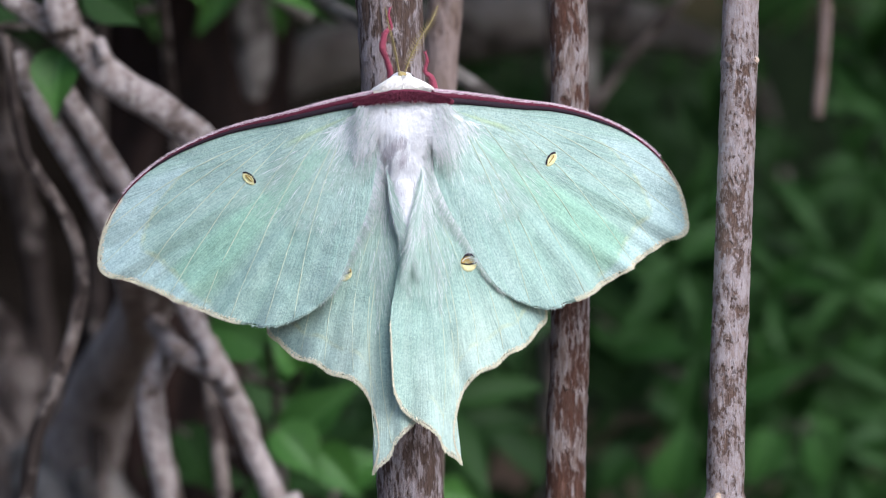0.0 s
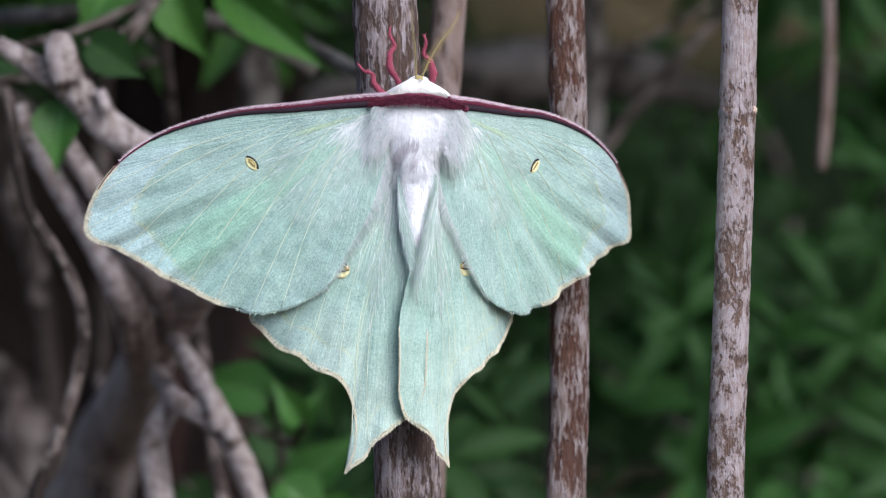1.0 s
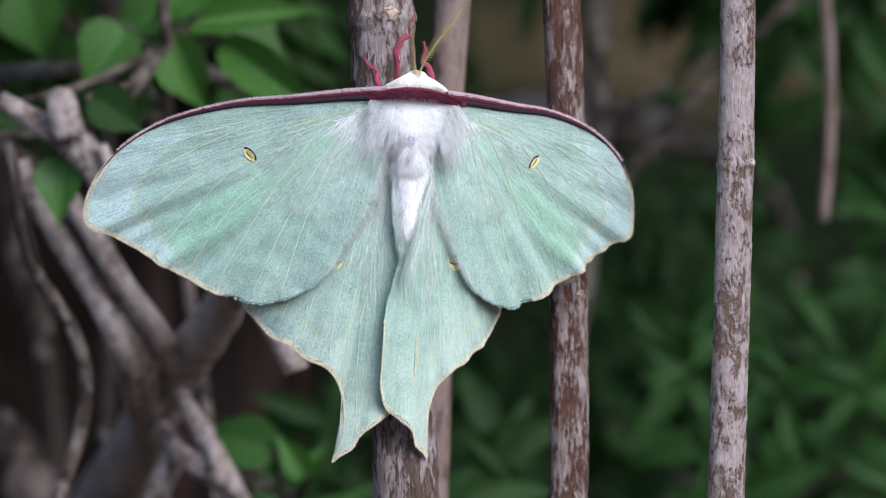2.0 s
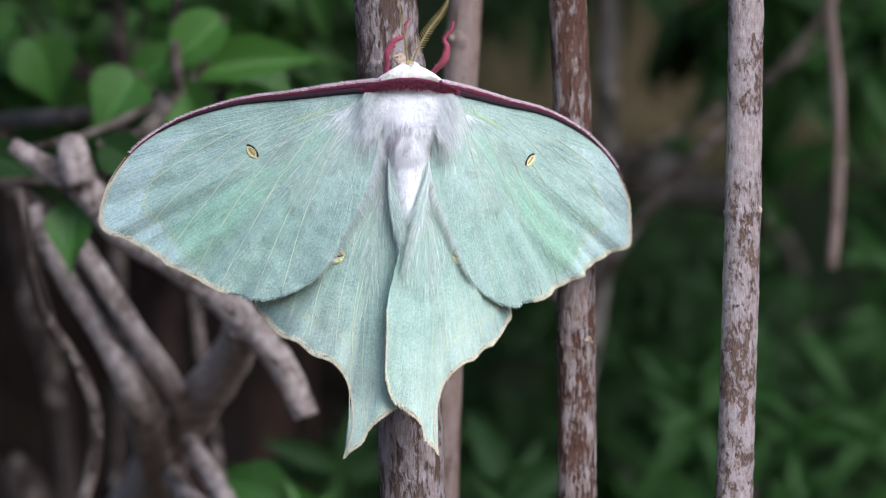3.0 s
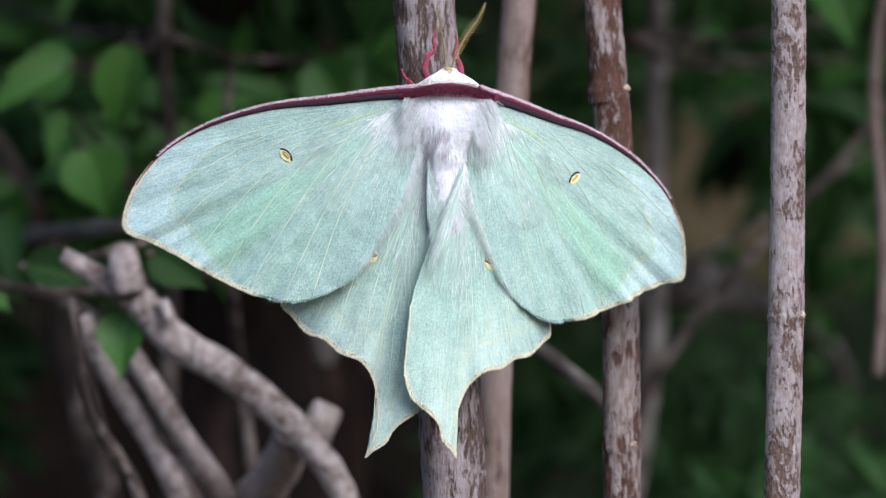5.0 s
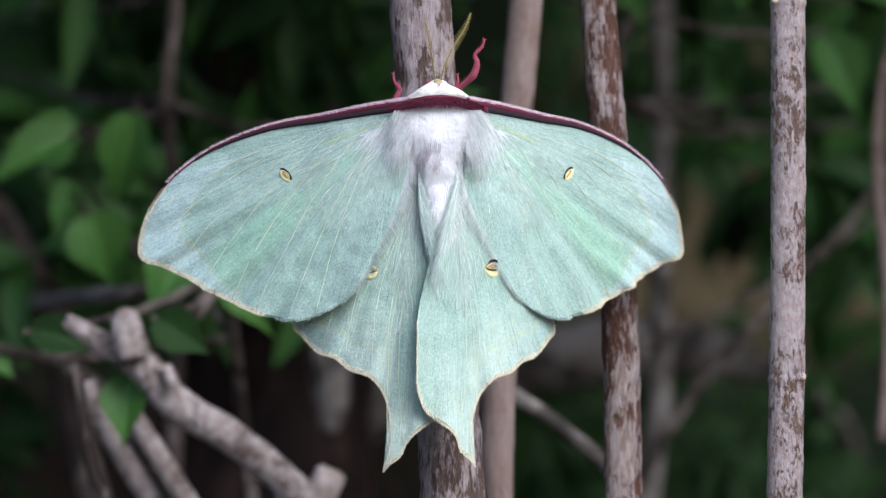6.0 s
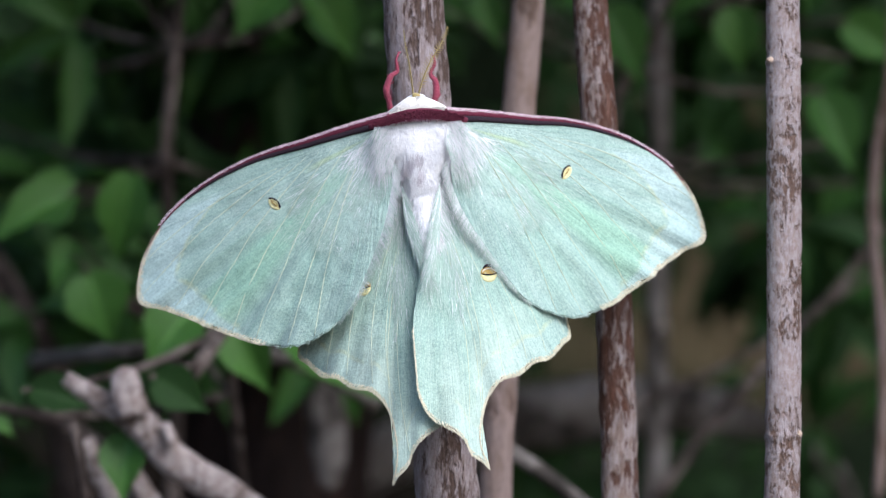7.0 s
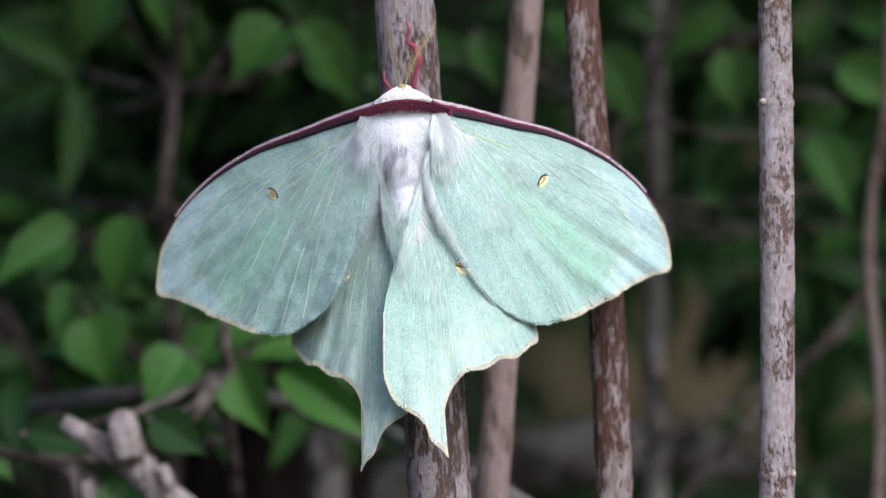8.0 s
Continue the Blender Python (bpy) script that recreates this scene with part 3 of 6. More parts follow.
class Shrub:
    """A shrub of one stem, with leaves that each hang on a thin stalk."""

    def __init__(self, label, d, stem):
        self.d, self.ob = d, new("leafy_shrub")
        tagged(self.ob, label, "shrub", "leafy shrubs")
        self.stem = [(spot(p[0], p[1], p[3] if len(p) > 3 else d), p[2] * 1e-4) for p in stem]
        bm = bmesh.new()
        tube(bm, self.stem, 8, 0.01, 0.1, 200)
        part("stem", bm, M_STEM, self.ob)

    def leaf(self, x0, y0, x1, y1, w, d, look_="green"):
        rnd = random.Random(int(x0 * 7 + y0 * 13))
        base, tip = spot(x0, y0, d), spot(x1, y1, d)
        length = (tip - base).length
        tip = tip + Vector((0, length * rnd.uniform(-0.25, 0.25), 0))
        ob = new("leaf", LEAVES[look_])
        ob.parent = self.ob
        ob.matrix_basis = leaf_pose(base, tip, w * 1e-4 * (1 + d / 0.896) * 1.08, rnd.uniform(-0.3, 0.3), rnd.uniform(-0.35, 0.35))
        near = min(self.stem, key=lambda q: (q[0] - base - Vector((0, 0, -0.01))).length)[0]
        bm = bmesh.new()
        tube(bm, [(near, 0.0009), ((near + base) / 2 + Vector((0, 0.004, -0.003)), 0.0008), (base, 0.0006), (base + (tip - base) * 0.05, 0.0004)], 6, 0.008)
        part("stalk", bm, M_STEM, self.ob)


upper = Shrub("broad-leaved green shrub behind the dead branch", 0.3, [(330, 2050, 26), (300, 1400, 22), (290, 700, 20), (300, 300, 18), (280, 0, 16), (300, -200, 14), (320, -500, 12), (330, -900, 9)])
upper.leaf(191, -399, 132, -267, 95, 0.3, "light")
upper.leaf(256, -408, 296, -281, 60, 0.3, "light")
upper.leaf(500, -324, 391, -212, 115, 0.28, "light")
upper.leaf(514, -330, 629, -167, 90, 0.3, "light")
upper.leaf(0, -321, 136, -173, 110, 0.4, "mid")
upper.leaf(125, -179, 240, 9, 95, 0.45, "mid")
upper.leaf(-37, -69, 114, -17, 95, 0.45, "mid")
upper.leaf(119, 58, -53, 153, 80, 0.25, "light")
upper.leaf(225, 14, 184, 206, 90, 0.25, "light")
upper.leaf(123, 139, 75, 229, 55, 0.27, "light")
upper.leaf(139, 195, 183, 337, 112, 0.25, "light")
upper.leaf(412, -306, 512, -214, 85, 0.34, "green")
upper.leaf(553, -285, 633, -173, 90, 0.34, "green")
upper.leaf(128, 48, -3, 92, 80, 0.27, "light")
upper.leaf(118, 170, 68, 245, 50, 0.25, "light")
upper.leaf(339, 262, 440, 232, 70, 0.28, "light")
upper.leaf(491, 273, 632, 345, 100, 0.26, "light")
upper.leaf(44, -37, 125, 34, 80, 0.4, "green")
upper.leaf(226, -66, 145, -118, 80, 0.42, "green")
upper.leaf(24, -179, 136, -239, 80, 0.42, "green")
upper.leaf(236, -158, 317, -198, 70, 0.44, "green")
upper.leaf(348, -248, 409, -318, 70, 0.42, "green")
upper.leaf(593, -346, 512, -296, 60, 0.36, "light")
upper.leaf(118, 74, 28, 94, 80, 0.3, "light")
upper.leaf(337, 154, 457, 104, 60, 0.3, "light")
upper.leaf(546, 43, 631, 183, 90, 0.34, "green")
upper.leaf(257, 134, 307, 64, 70, 0.36, "green")
upper.leaf(287, 214, 347, 144, 60, 0.33, "green")

middle = Shrub("green shrub with pointed leaves near the dead branch", 0.19, [(560, 2200, 22), (520, 1400, 18), (430, 700, 14, 0.24), (400, 420, 12, 0.22), (395, 300, 12), (390, 200, 11), (400, 60, 9, 0.22)])
middle.leaf(327, 264, 239, 387, 108, 0.19, "light")
middle.leaf(398, 275, 473, 439, 88, 0.19, "light")
middle.leaf(483, 290, 704, 454, 80, 0.2, "light")
middle.leaf(320, 283, 432, 203, 70, 0.24, "light")
middle.leaf(479, 167, 346, 283, 88, 0.19, "light")
middle.leaf(407, 268, 687, 226, 78, 0.2, "light")
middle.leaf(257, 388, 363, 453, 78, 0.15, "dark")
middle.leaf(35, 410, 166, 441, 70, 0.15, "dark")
middle.leaf(218, 488, 203, 626, 84, 0.135, "light")
middle.leaf(-53, 443, 18, 494, 60, 0.2, "light")

lower = Shrub("low green shrub at the foot of the canes", 0.26, [(640, 2100, 18), (640, 1700, 16), (620, 1400, 14), (610, 1200, 12), (600, 1080, 10)])
lower.leaf(608, 1194, 759, 1061, 80, 0.25, "mid")
lower.leaf(598, 1154, 690, 1253, 90, 0.24)
lower.leaf(668, 1189, 762, 1288, 75, 0.25)
lower.leaf(424, 1155, 505, 1284, 85, 0.26, "dark")
lower.leaf(459, 1001, 602, 990, 75, 0.24, "dark")
lower.leaf(556, 1041, 676, 1160, 100, 0.3, "dark")
lower.leaf(587, 1020, 443, 970, 95, 0.22, "mid")
lower.leaf(641, 1059, 582, 970, 50, 0.22)
lower.leaf(641, 1069, 671, 990, 45, 0.22)
lower.leaf(716, 1259, 815, 1199, 80, 0.3)
lower.leaf(884, 1268, 964, 1288, 60, 0.3)

right = Shrub("broad-leaved green shrub behind the canes", 0.34, [(1092, 1950, 22), (1095, 1000, 20), (1088, 450, 18), (1066, 0, 16), (1110, -160, 14), (1190, -300, 12), (1230, -700, 9)])
right.leaf(1295, -321, 1152, -247, 72, 0.32, "light")
right.leaf(1297, -276, 1307, -138, 82, 0.32, "light")
right.leaf(1054, -275, 1144, -117, 95, 0.32)
right.leaf(1439, -120, 1515, 42, 92, 0.34)
right.leaf(1483, -242, 1613, -159, 85, 0.34, "light")
right.leaf(1455, -344, 1414, -243, 72, 0.36)
right.leaf(842, -308, 881, -186, 60, 0.34)
right.leaf(730, -289, 855, -227, 65, 0.36)
right.leaf(946, -278, 1057, -302, 55, 0.4)
right.leaf(1502, -329, 1603, -298, 60, 0.4)
right.leaf(957, -303, 1038, -342, 60, 0.38, "green")
right.leaf(1231, -340, 1331, -309, 60, 0.36, "green")
right.leaf(1401, -299, 1483, -349, 70, 0.38, "green")
right.leaf(1450, -25, 1531, -54, 70, 0.36, "green")
right.leaf(1236, -22, 1296, 19, 50, 0.4, "green")
right.leaf(1336, 64, 1245, 99, 50, 0.4, "green")
right.leaf(1491, -177, 1399, -106, 60, 0.38, "green")
right.leaf(1098, -342, 1178, -301, 60, 0.4, "green")
right.leaf(1497, 45, 1436, 115, 60, 0.42, "green")
right.leaf(1308, -219, 1247, -119, 60, 0.42, "mid")
right.leaf(1536, 207, 1465, 257, 60, 0.4, "green")

low_right = Shrub("low leafy green bush beside the canes", 0.44, [(1420, 2050, 20), (1420, 1600, 16), (1410, 1300, 14), (1400, 1100, 11), (1410, 950, 8)])
low_right.leaf(1294, 1281, 1335, 1134, 82, 0.38, "mid")
low_right.leaf(1404, 1092, 1563, 1037, 70, 0.42, "mid")
low_right.leaf(1271, 1098, 1356, 1138, 60, 0.44, "mid")
low_right.leaf(1450, 1038, 1548, 958, 60, 0.44, "mid")
low_right.leaf(1549, 1156, 1590, 1285, 80, 0.42, "mid")
low_right.leaf(1174, 960, 1239, 1039, 65, 0.48, "mid")
low_right.leaf(1443, 900, 1582, 870, 60, 0.52, "mid")
low_right.leaf(1489, 1156, 1441, 1276, 70, 0.42, "mid")
low_right.leaf(1610, 1037, 1699, 997, 70, 0.46, "mid")
low_right.leaf(1243, 1198, 1174, 1278, 70, 0.45, "mid")


def foliage(label, seed, count, xr, yr, dr, size, mat, droop):
    """Uncounted leaves deep in the hedge, in small whorls."""
    rnd = random.Random(seed)
    verts, faces = [], []
    for _ in range(count):
        d = rnd.uniform(*dr)
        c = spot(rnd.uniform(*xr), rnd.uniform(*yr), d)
        for _ in range(rnd.randint(3, 6)):
            a = rnd.uniform(0, 2 * math.pi)
            way = Vector((math.cos(a), rnd.uniform(-0.5, 0.3), math.sin(a) - droop)).normalized()
            length = rnd.uniform(*size)
            m = leaf_pose(c, c + way * length, length * rnd.uniform(0.24, 0.38), rnd.uniform(-0.4, 0.6), rnd.uniform(-0.6, 0.6))
            n0 = len(verts)
            for t, w in ((0.0, 0.03), (0.25, 0.42), (0.5, 0.5), (0.78, 0.3), (1.0, 0.01)):
                z = -0.3 * (t - 0.3) ** 2
                verts.extend(m @ Vector(p) for p in ((-w, t, z + w * 0.3), (0, t, z), (w, t, z + w * 0.3)))
            for j in range(4):
                for i in range(2):
                    q = n0 + j * 3 + i
                    faces.append((q, q + 1, q + 4, q + 3))
    me = bpy.data.meshes.new("foliage")
    me.from_pydata([tuple(v) for v in verts], [], faces)
    me.materials.append(mat)
    for p in me.polygons:
        p.use_smooth = True
    tagged(new("foliage", me), label, "foliage", kind="stuff")


foliage("dark shaded leaves deep in the hedge", 1, 110, (-150, 700), (-520, 420), (0.42, 0.9), (0.02, 0.042), M_LEAF_SHADE, 0.4)
foliage("dark shaded leaves before the tree trunk", 10, 46, (230, 680), (-560, 150), (0.34, 0.43), (0.016, 0.030), M_LEAF_SHADE, 0.5)
foliage("dark shaded leaves deep in the hedge", 2, 80, (930, 1780), (-520, 200), (0.42, 0.95), (0.018, 0.036), M_LEAF_SHADE, 0.4)
foliage("green leaves in the hedge", 11, 34, (1130, 1780), (-560, 120), (0.40, 0.60), (0.016, 0.030), M_LEAF_MID, 0.5)
foliage("green leaves in the hedge", 12, 26, (1400, 1800), (100, 720), (0.42, 0.70), (0.014, 0.028), M_LEAF_MID, 0.4)
foliage("green leaves behind the dead branch", 13, 26, (-80, 640), (0, 330), (0.34, 0.42), (0.018, 0.032), M_LEAF, 0.6)
foliage("green leaves behind the dead branch", 15, 16, (-80, 640), (-480, -230), (0.34, 0.42), (0.018, 0.032), M_LEAF, 0.6)
foliage("dark shaded leaves behind the canes", 14, 60, (780, 1340), (380, 1000), (0.55, 0.9), (0.014, 0.028), M_LEAF_SHADE, 0.3)
foliage("leafy green low growth in the shade", 3, 95, (1120, 1800), (620, 1420), (0.46, 0.8), (0.012, 0.026), M_LEAF_SHADE, -0.2)
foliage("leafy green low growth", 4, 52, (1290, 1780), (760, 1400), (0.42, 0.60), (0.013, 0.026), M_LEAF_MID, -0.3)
foliage("leafy green low growth", 5, 36, (500, 1000), (960, 1420), (0.3, 0.6), (0.016, 0.03), M_LEAF_SHADE, -0.2)
foliage("dark shaded leaves at the edge of the thicket", 6, 7, (-250, 20), (480, 760), (0.4, 0.6), (0.014, 0.024), M_LEAF_SHADE, 0.0)
# Added leaves overhead, out of sight, that block sun and sky from the thicket
foliage("unseen crown of leaves, added to shade the hedge below", 7, 450, (-3200, 4600), (-5200, -900), (0.05, 1.4), (0.03, 0.06), M_LEAF_SHADE, 0.4)
foliage("unseen crown of leaves, added to shade the hedge below", 8, 190, (-3200, 4600), (-2600, -860), (0.18, 1.4), (0.03, 0.06), M_LEAF_SHADE, 0.4)
foliage("unseen crown of leaves, added to shade the hedge below", 9, 360, (-1800, 3400), (-2100, -980), (0.0, 0.45), (0.03, 0.05), M_LEAF_SHADE, 0.1)


# ---- the moth ----
MM = 0.001
# outlines in millimetres from the hinge, outward and downward: leading edge, tip, outer edge, inner edge
FORE_LINE = [(-0.2, -1.6), (7.1, -0.1), (15.6, 2.0), (24.1, 3.9), (31.5, 6.5), (38.0, 9.7), (43.3, 13.8), (46.9, 18.1), (49.3, 23.1), (50.0, 26.8), (49.4, 28.8), (47.4, 29.9), (44.3, 30.5),
             (39.6, 32.1), (35.1, 33.8), (30.1, 35.7), (24.1, 37.4), (19.4, 38.2), (15.6, 37.8), (11.6, 36.1), (7.7, 33.2), (5.4, 30.2), (2.4, 22.5), (0.6, 17.7), (-0.6, 10.9), (-0.9, 4.3)]
HIND_LINE = [(3.5, 3.0), (14.0, 12.5), (21.0, 21.5), (23.5, 29.8), (21.3, 32.3), (18.1, 35.1), (14.7, 36.0), (11.6, 38.1), (7.7, 39.3), (5.4, 42.1), (4.0, 46.8), (3.8, 50.7), (4.4, 53.6), (5.4, 55.8),
             (4.2, 54.6), (2.0, 52.9), (0.8, 50.4), (-2.2, 47.6), (-5.4, 44.6), (-7.2, 40.9), (-7.3, 34.6), (-7.0, 29.0), (-5.9, 24.3), (-4.0, 20.0), (-2.4, 16.0), (-1.1, 11.0), (-0.4, 5.5)]


def outline(pts, n):
    """n + 1 points evenly along a smooth line through pts."""
    path = [p for p, _ in curve_points([(Vector((x * MM, 0, -z * MM)), 0) for x, z in pts], 0.0004)]
    run = [0.0]
    for a, b in zip(path, path[1:]):
        run.append(run[-1] + (b - a).length)
    out, j = [], 0
    for i in range(n + 1):
        s = run[-1] * i / n
        while j < len(run) - 2 and run[j + 1] < s:
            j += 1
        f = (s - run[j]) / max(1e-9, run[j + 1] - run[j])
        out.append(path[j].lerp(path[j + 1], min(1, max(0, f))))
    return out


def swell(p, span, bulge, folds, side=1):
    """How far the wing skin stands off its plane (towards the viewer is negative): a soft dome, folds fanning from the hinge."""
    r = math.hypot(p.x, p.z)
    a = math.atan2(-p.z, abs(p.x) + 1e-9) if p.x > 0 else math.pi - math.atan2(-p.z, -p.x)
    k = smooth(0.25, 1.0, r / span) * (1 + 0.9 * smooth(0.66, 0.95, r / span))
    y = -bulge * math.sin(math.pi * min(1.0, r / span) * 0.85)
    k *= 1.0 if span > 0.058 else 0.25 + 0.75 * smooth(0.42, 0.72, a)
    y += folds * k * (math.sin(a * 31) + 0.6 * math.sin(a * 53 + 1.3 * math.sin(r * 160)))
    if span < 0.058:      # pleats below the cell, ripples near the outer edge
        y += 0.00055 * smooth(0.45, 0.85, r / span) * smooth(0.72, 0.95, a) * math.sin(a * 44)
        y += 0.00042 * smooth(0.45, 0.75, a) * smooth(0.72, 0.96, r / span) * math.sin(a * 78 + 2.0 * math.sin(a * 9))
    if span > 0.058 and p.x > 0.006:      # hindwing: the outer part bends back under the forewing
        y += 22.0 * (p.x - 0.006) ** 2
    if span > 0.058 and p.x < 0.002 and side < 0:      # its inner part tucks under the other hindwing
        y += 0.20 * (0.002 - p.x) * smooth(0.010, 0.022, -p.z)
    if span > 0.058 and p.x < 0.001 and side > 0:      # the upper hindwing's inner edge lies down on the other
        y += 0.08 * (0.001 - p.x) * smooth(0.012, 0.024, -p.z)
    if span > 0.058 and side < 0:      # and its tail hangs a little behind
        y += 0.05 * max(0.0, -p.z - 0.018)
    if span < 0.058 and p.x < 0.008:      # forewing: the inner margin rolls back
        y += (10.0 if side < 0 else 34.0) * (0.008 - p.x) ** 2 * smooth(0.002, 0.012, -p.z)
    return y + folds * 0.5 * noise.fractal(Vector((p.x, 0, p.z)) * 130, 1.0, 2.0, 3)


def wing_surface(side, line, nu, nv, span, bulge, folds):
    """The wing's skin: a fan from the hinge to the outline, its coordinates running along the edge and outwards."""
    edge = outline(line, nu)
    bm = bmesh.new()
    uvl = bm.loops.layers.uv.new("UVMap")
    rows = []
    for i, e in enumerate(edge):
        wave = 1 + (0.006 if span < 0.058 else 0.008) * math.sin(i * 0.9 + 2.0 * math.sin(i * 0.17)) + 0.006 * noise.noise(e * 500)
        row = []
        for j in range(nv + 1):
            v = 0.03 + 0.97 * (j / nv) ** 0.8
            p = e * (v * wave if j == nv else v)
            q = Vector((p.x * side, swell(p, span, bulge, folds, side), p.z))
            row.append((bm.verts.new(q), (i / nu, v)))
        rows.append(row)
    for a, b in zip(rows, rows[1:]):
        for j in range(nv):
            quad = (a[j], a[j + 1], b[j + 1], b[j])
            f = bm.faces.new([q[0] for q in quad])
            for lp, q in zip(f.loops, quad):
                lp[uvl].uv = q[1]
    if side < 0:
        bmesh.ops.reverse_faces(bm, faces=bm.faces)
    return bm, edge


def on_wing(p, side, span, bulge, folds, lift):
    return Vector((p.x * side, swell(p, span, bulge, folds, side) - lift, p.z))


def eyespot(parent, side, x, z, tilt, size, span, bulge, folds, fill=1):
    """A raised yellow ring round a glassy lens, with a dark arc along its leading side."""
    c = on_wing(Vector((x * MM, 0, -z * MM)), side, span, bulge, folds, 0.0001)
    bm = bmesh.new()
    a, b = size[0] * MM, size[1] * MM
    n = 28
    turn = Matrix.Rotation(radians(tilt), 3, "Y")

    def lay(u, v, h):
        q = turn @ Vector((u, 0, v))
        return Vector((c.x + q.x * side, c.y - h, c.z + q.z))
    rings = []
    for k, h in ((1.0, 0.0), (0.9, 0.00020), (0.62, 0.00022), (0.46, 0.0001)):
        rings.append([bm.verts.new(lay(a * k * math.cos(2 * math.pi * i / n), b * k * math.sin(2 * math.pi * i / n), h)) for i in range(n)])
    for r, (r0, r1) in enumerate(zip(rings, rings[1:])):
        for i in range(n):
            upper = math.sin(2 * math.pi * (i + 0.5) / n) > 0.05
            bm.faces.new((r0[i], r0[(i + 1) % n], r1[(i + 1) % n], r1[i])).material_index = 1 if upper and (fill == 0 or r == 2) else 0
    mid = bm.verts.new(lay(0, 0, 0.00014))
    for i in range(n):
        bm.faces.new((rings[-1][i], rings[-1][(i + 1) % n], mid)).material_index = 1 if fill == 0 and math.sin(2 * math.pi * (i + 0.5) / n) > 0 else 0
    if fill:      # beaded dark arc along the leading side, dark slit in the lens
        for i in range(9):
            w = 0.35 + 2.35 * i / 8
            blob(bm, lay(a * 0.96 * math.cos(w), b * 1.02 * math.sin(w), 0.0002), (0.00021, 0.00012, 0.00019), 8, 0.2, 900, slot=2)
        tube(bm, [(lay(a * u, b * 0.10 * (1 - u * u), 0.00024), 0.00003 + 0.00009 * (1 - u * u)) for u in (-0.55, -0.3, 0.0, 0.3, 0.5)], 6, 0.0002, slot=1)
    else:      # a dark tuft on top, pale line, and a dark lid line curving below the ochre half
        tube(bm, [(lay(a * 0.62 * math.cos(w), b * (0.55 + 0.50 * math.sin(w)), 0.0003), 0.00006 + 0.00024 * math.sin(w)) for w in [0.15 + 2.84 * i / 10 for i in range(11)]], 8, 0.0003, 0.3, 900, slot=2)
        tube(bm, [(lay(a * 0.80 * math.cos(w), b * (0.12 + 0.52 * math.sin(w)), 0.00026), 0.00007) for w in [0.2 + 2.74 * i / 10 for i in range(11)]], 6, 0.0003, slot=3)
        tube(bm, [(lay(a * 0.95 * math.cos(w), b * (0.16 - 0.26 * math.sin(w)), 0.00028), 0.00004 + 0.00008 * math.sin(w)) for w in [0.1 + 2.94 * i / 10 for i in range(11)]], 6, 0.0003, slot=2)
    part("eyespot", bm, [M_YELLOW, M_LENS, M_BLACK, M_RUFF], parent, "yellow eyespot with a dark arc")


def fringe(bm, edge, lo, hi, side, span, bulge, folds, rad, tufts, rnd):
    """Cream border along the outline from share lo to hi, with short scales standing out."""
    n = len(edge) - 1
    pts = [(on_wing(edge[i], side, span, bulge, folds, 0.00005), rad) for i in range(int(lo * n), int(hi * n) + 1, 2)]
    tube(bm, pts, 6, 0.0006, 0.25, 900)
    for _ in range(tufts):
        i = rnd.randint(int(lo * n), int(hi * n) - 1)
        e = on_wing(edge[i].lerp(edge[i + 1], rnd.random()), side, span, bulge, folds, 0.0001)
        out = Vector((edge[i].x * side, 0, edge[i].z)).normalized() + Vector((rnd.uniform(-0.4, 0.4), rnd.uniform(-0.3, 0.1), rnd.uniform(-0.4, 0.4)))
        hair(bm, e, out, (0, 0, 0), rnd.uniform(0.0002, 0.0006), 0.00010)
        e = on_wing(edge[i].lerp(edge[i + 1], rnd.random()) * (1 - 0.016 * rnd.random() ** 1.6), side, span, bulge, folds, 0.00016)
        hair(bm, e, out + Vector((0, -0.1, 0)), (0, 0, 0), rnd.uniform(0.0002, 0.0005), 0.00010)


def band_at(z, middle, half):
    return max(0.0, 1 - abs(z - middle) / half)


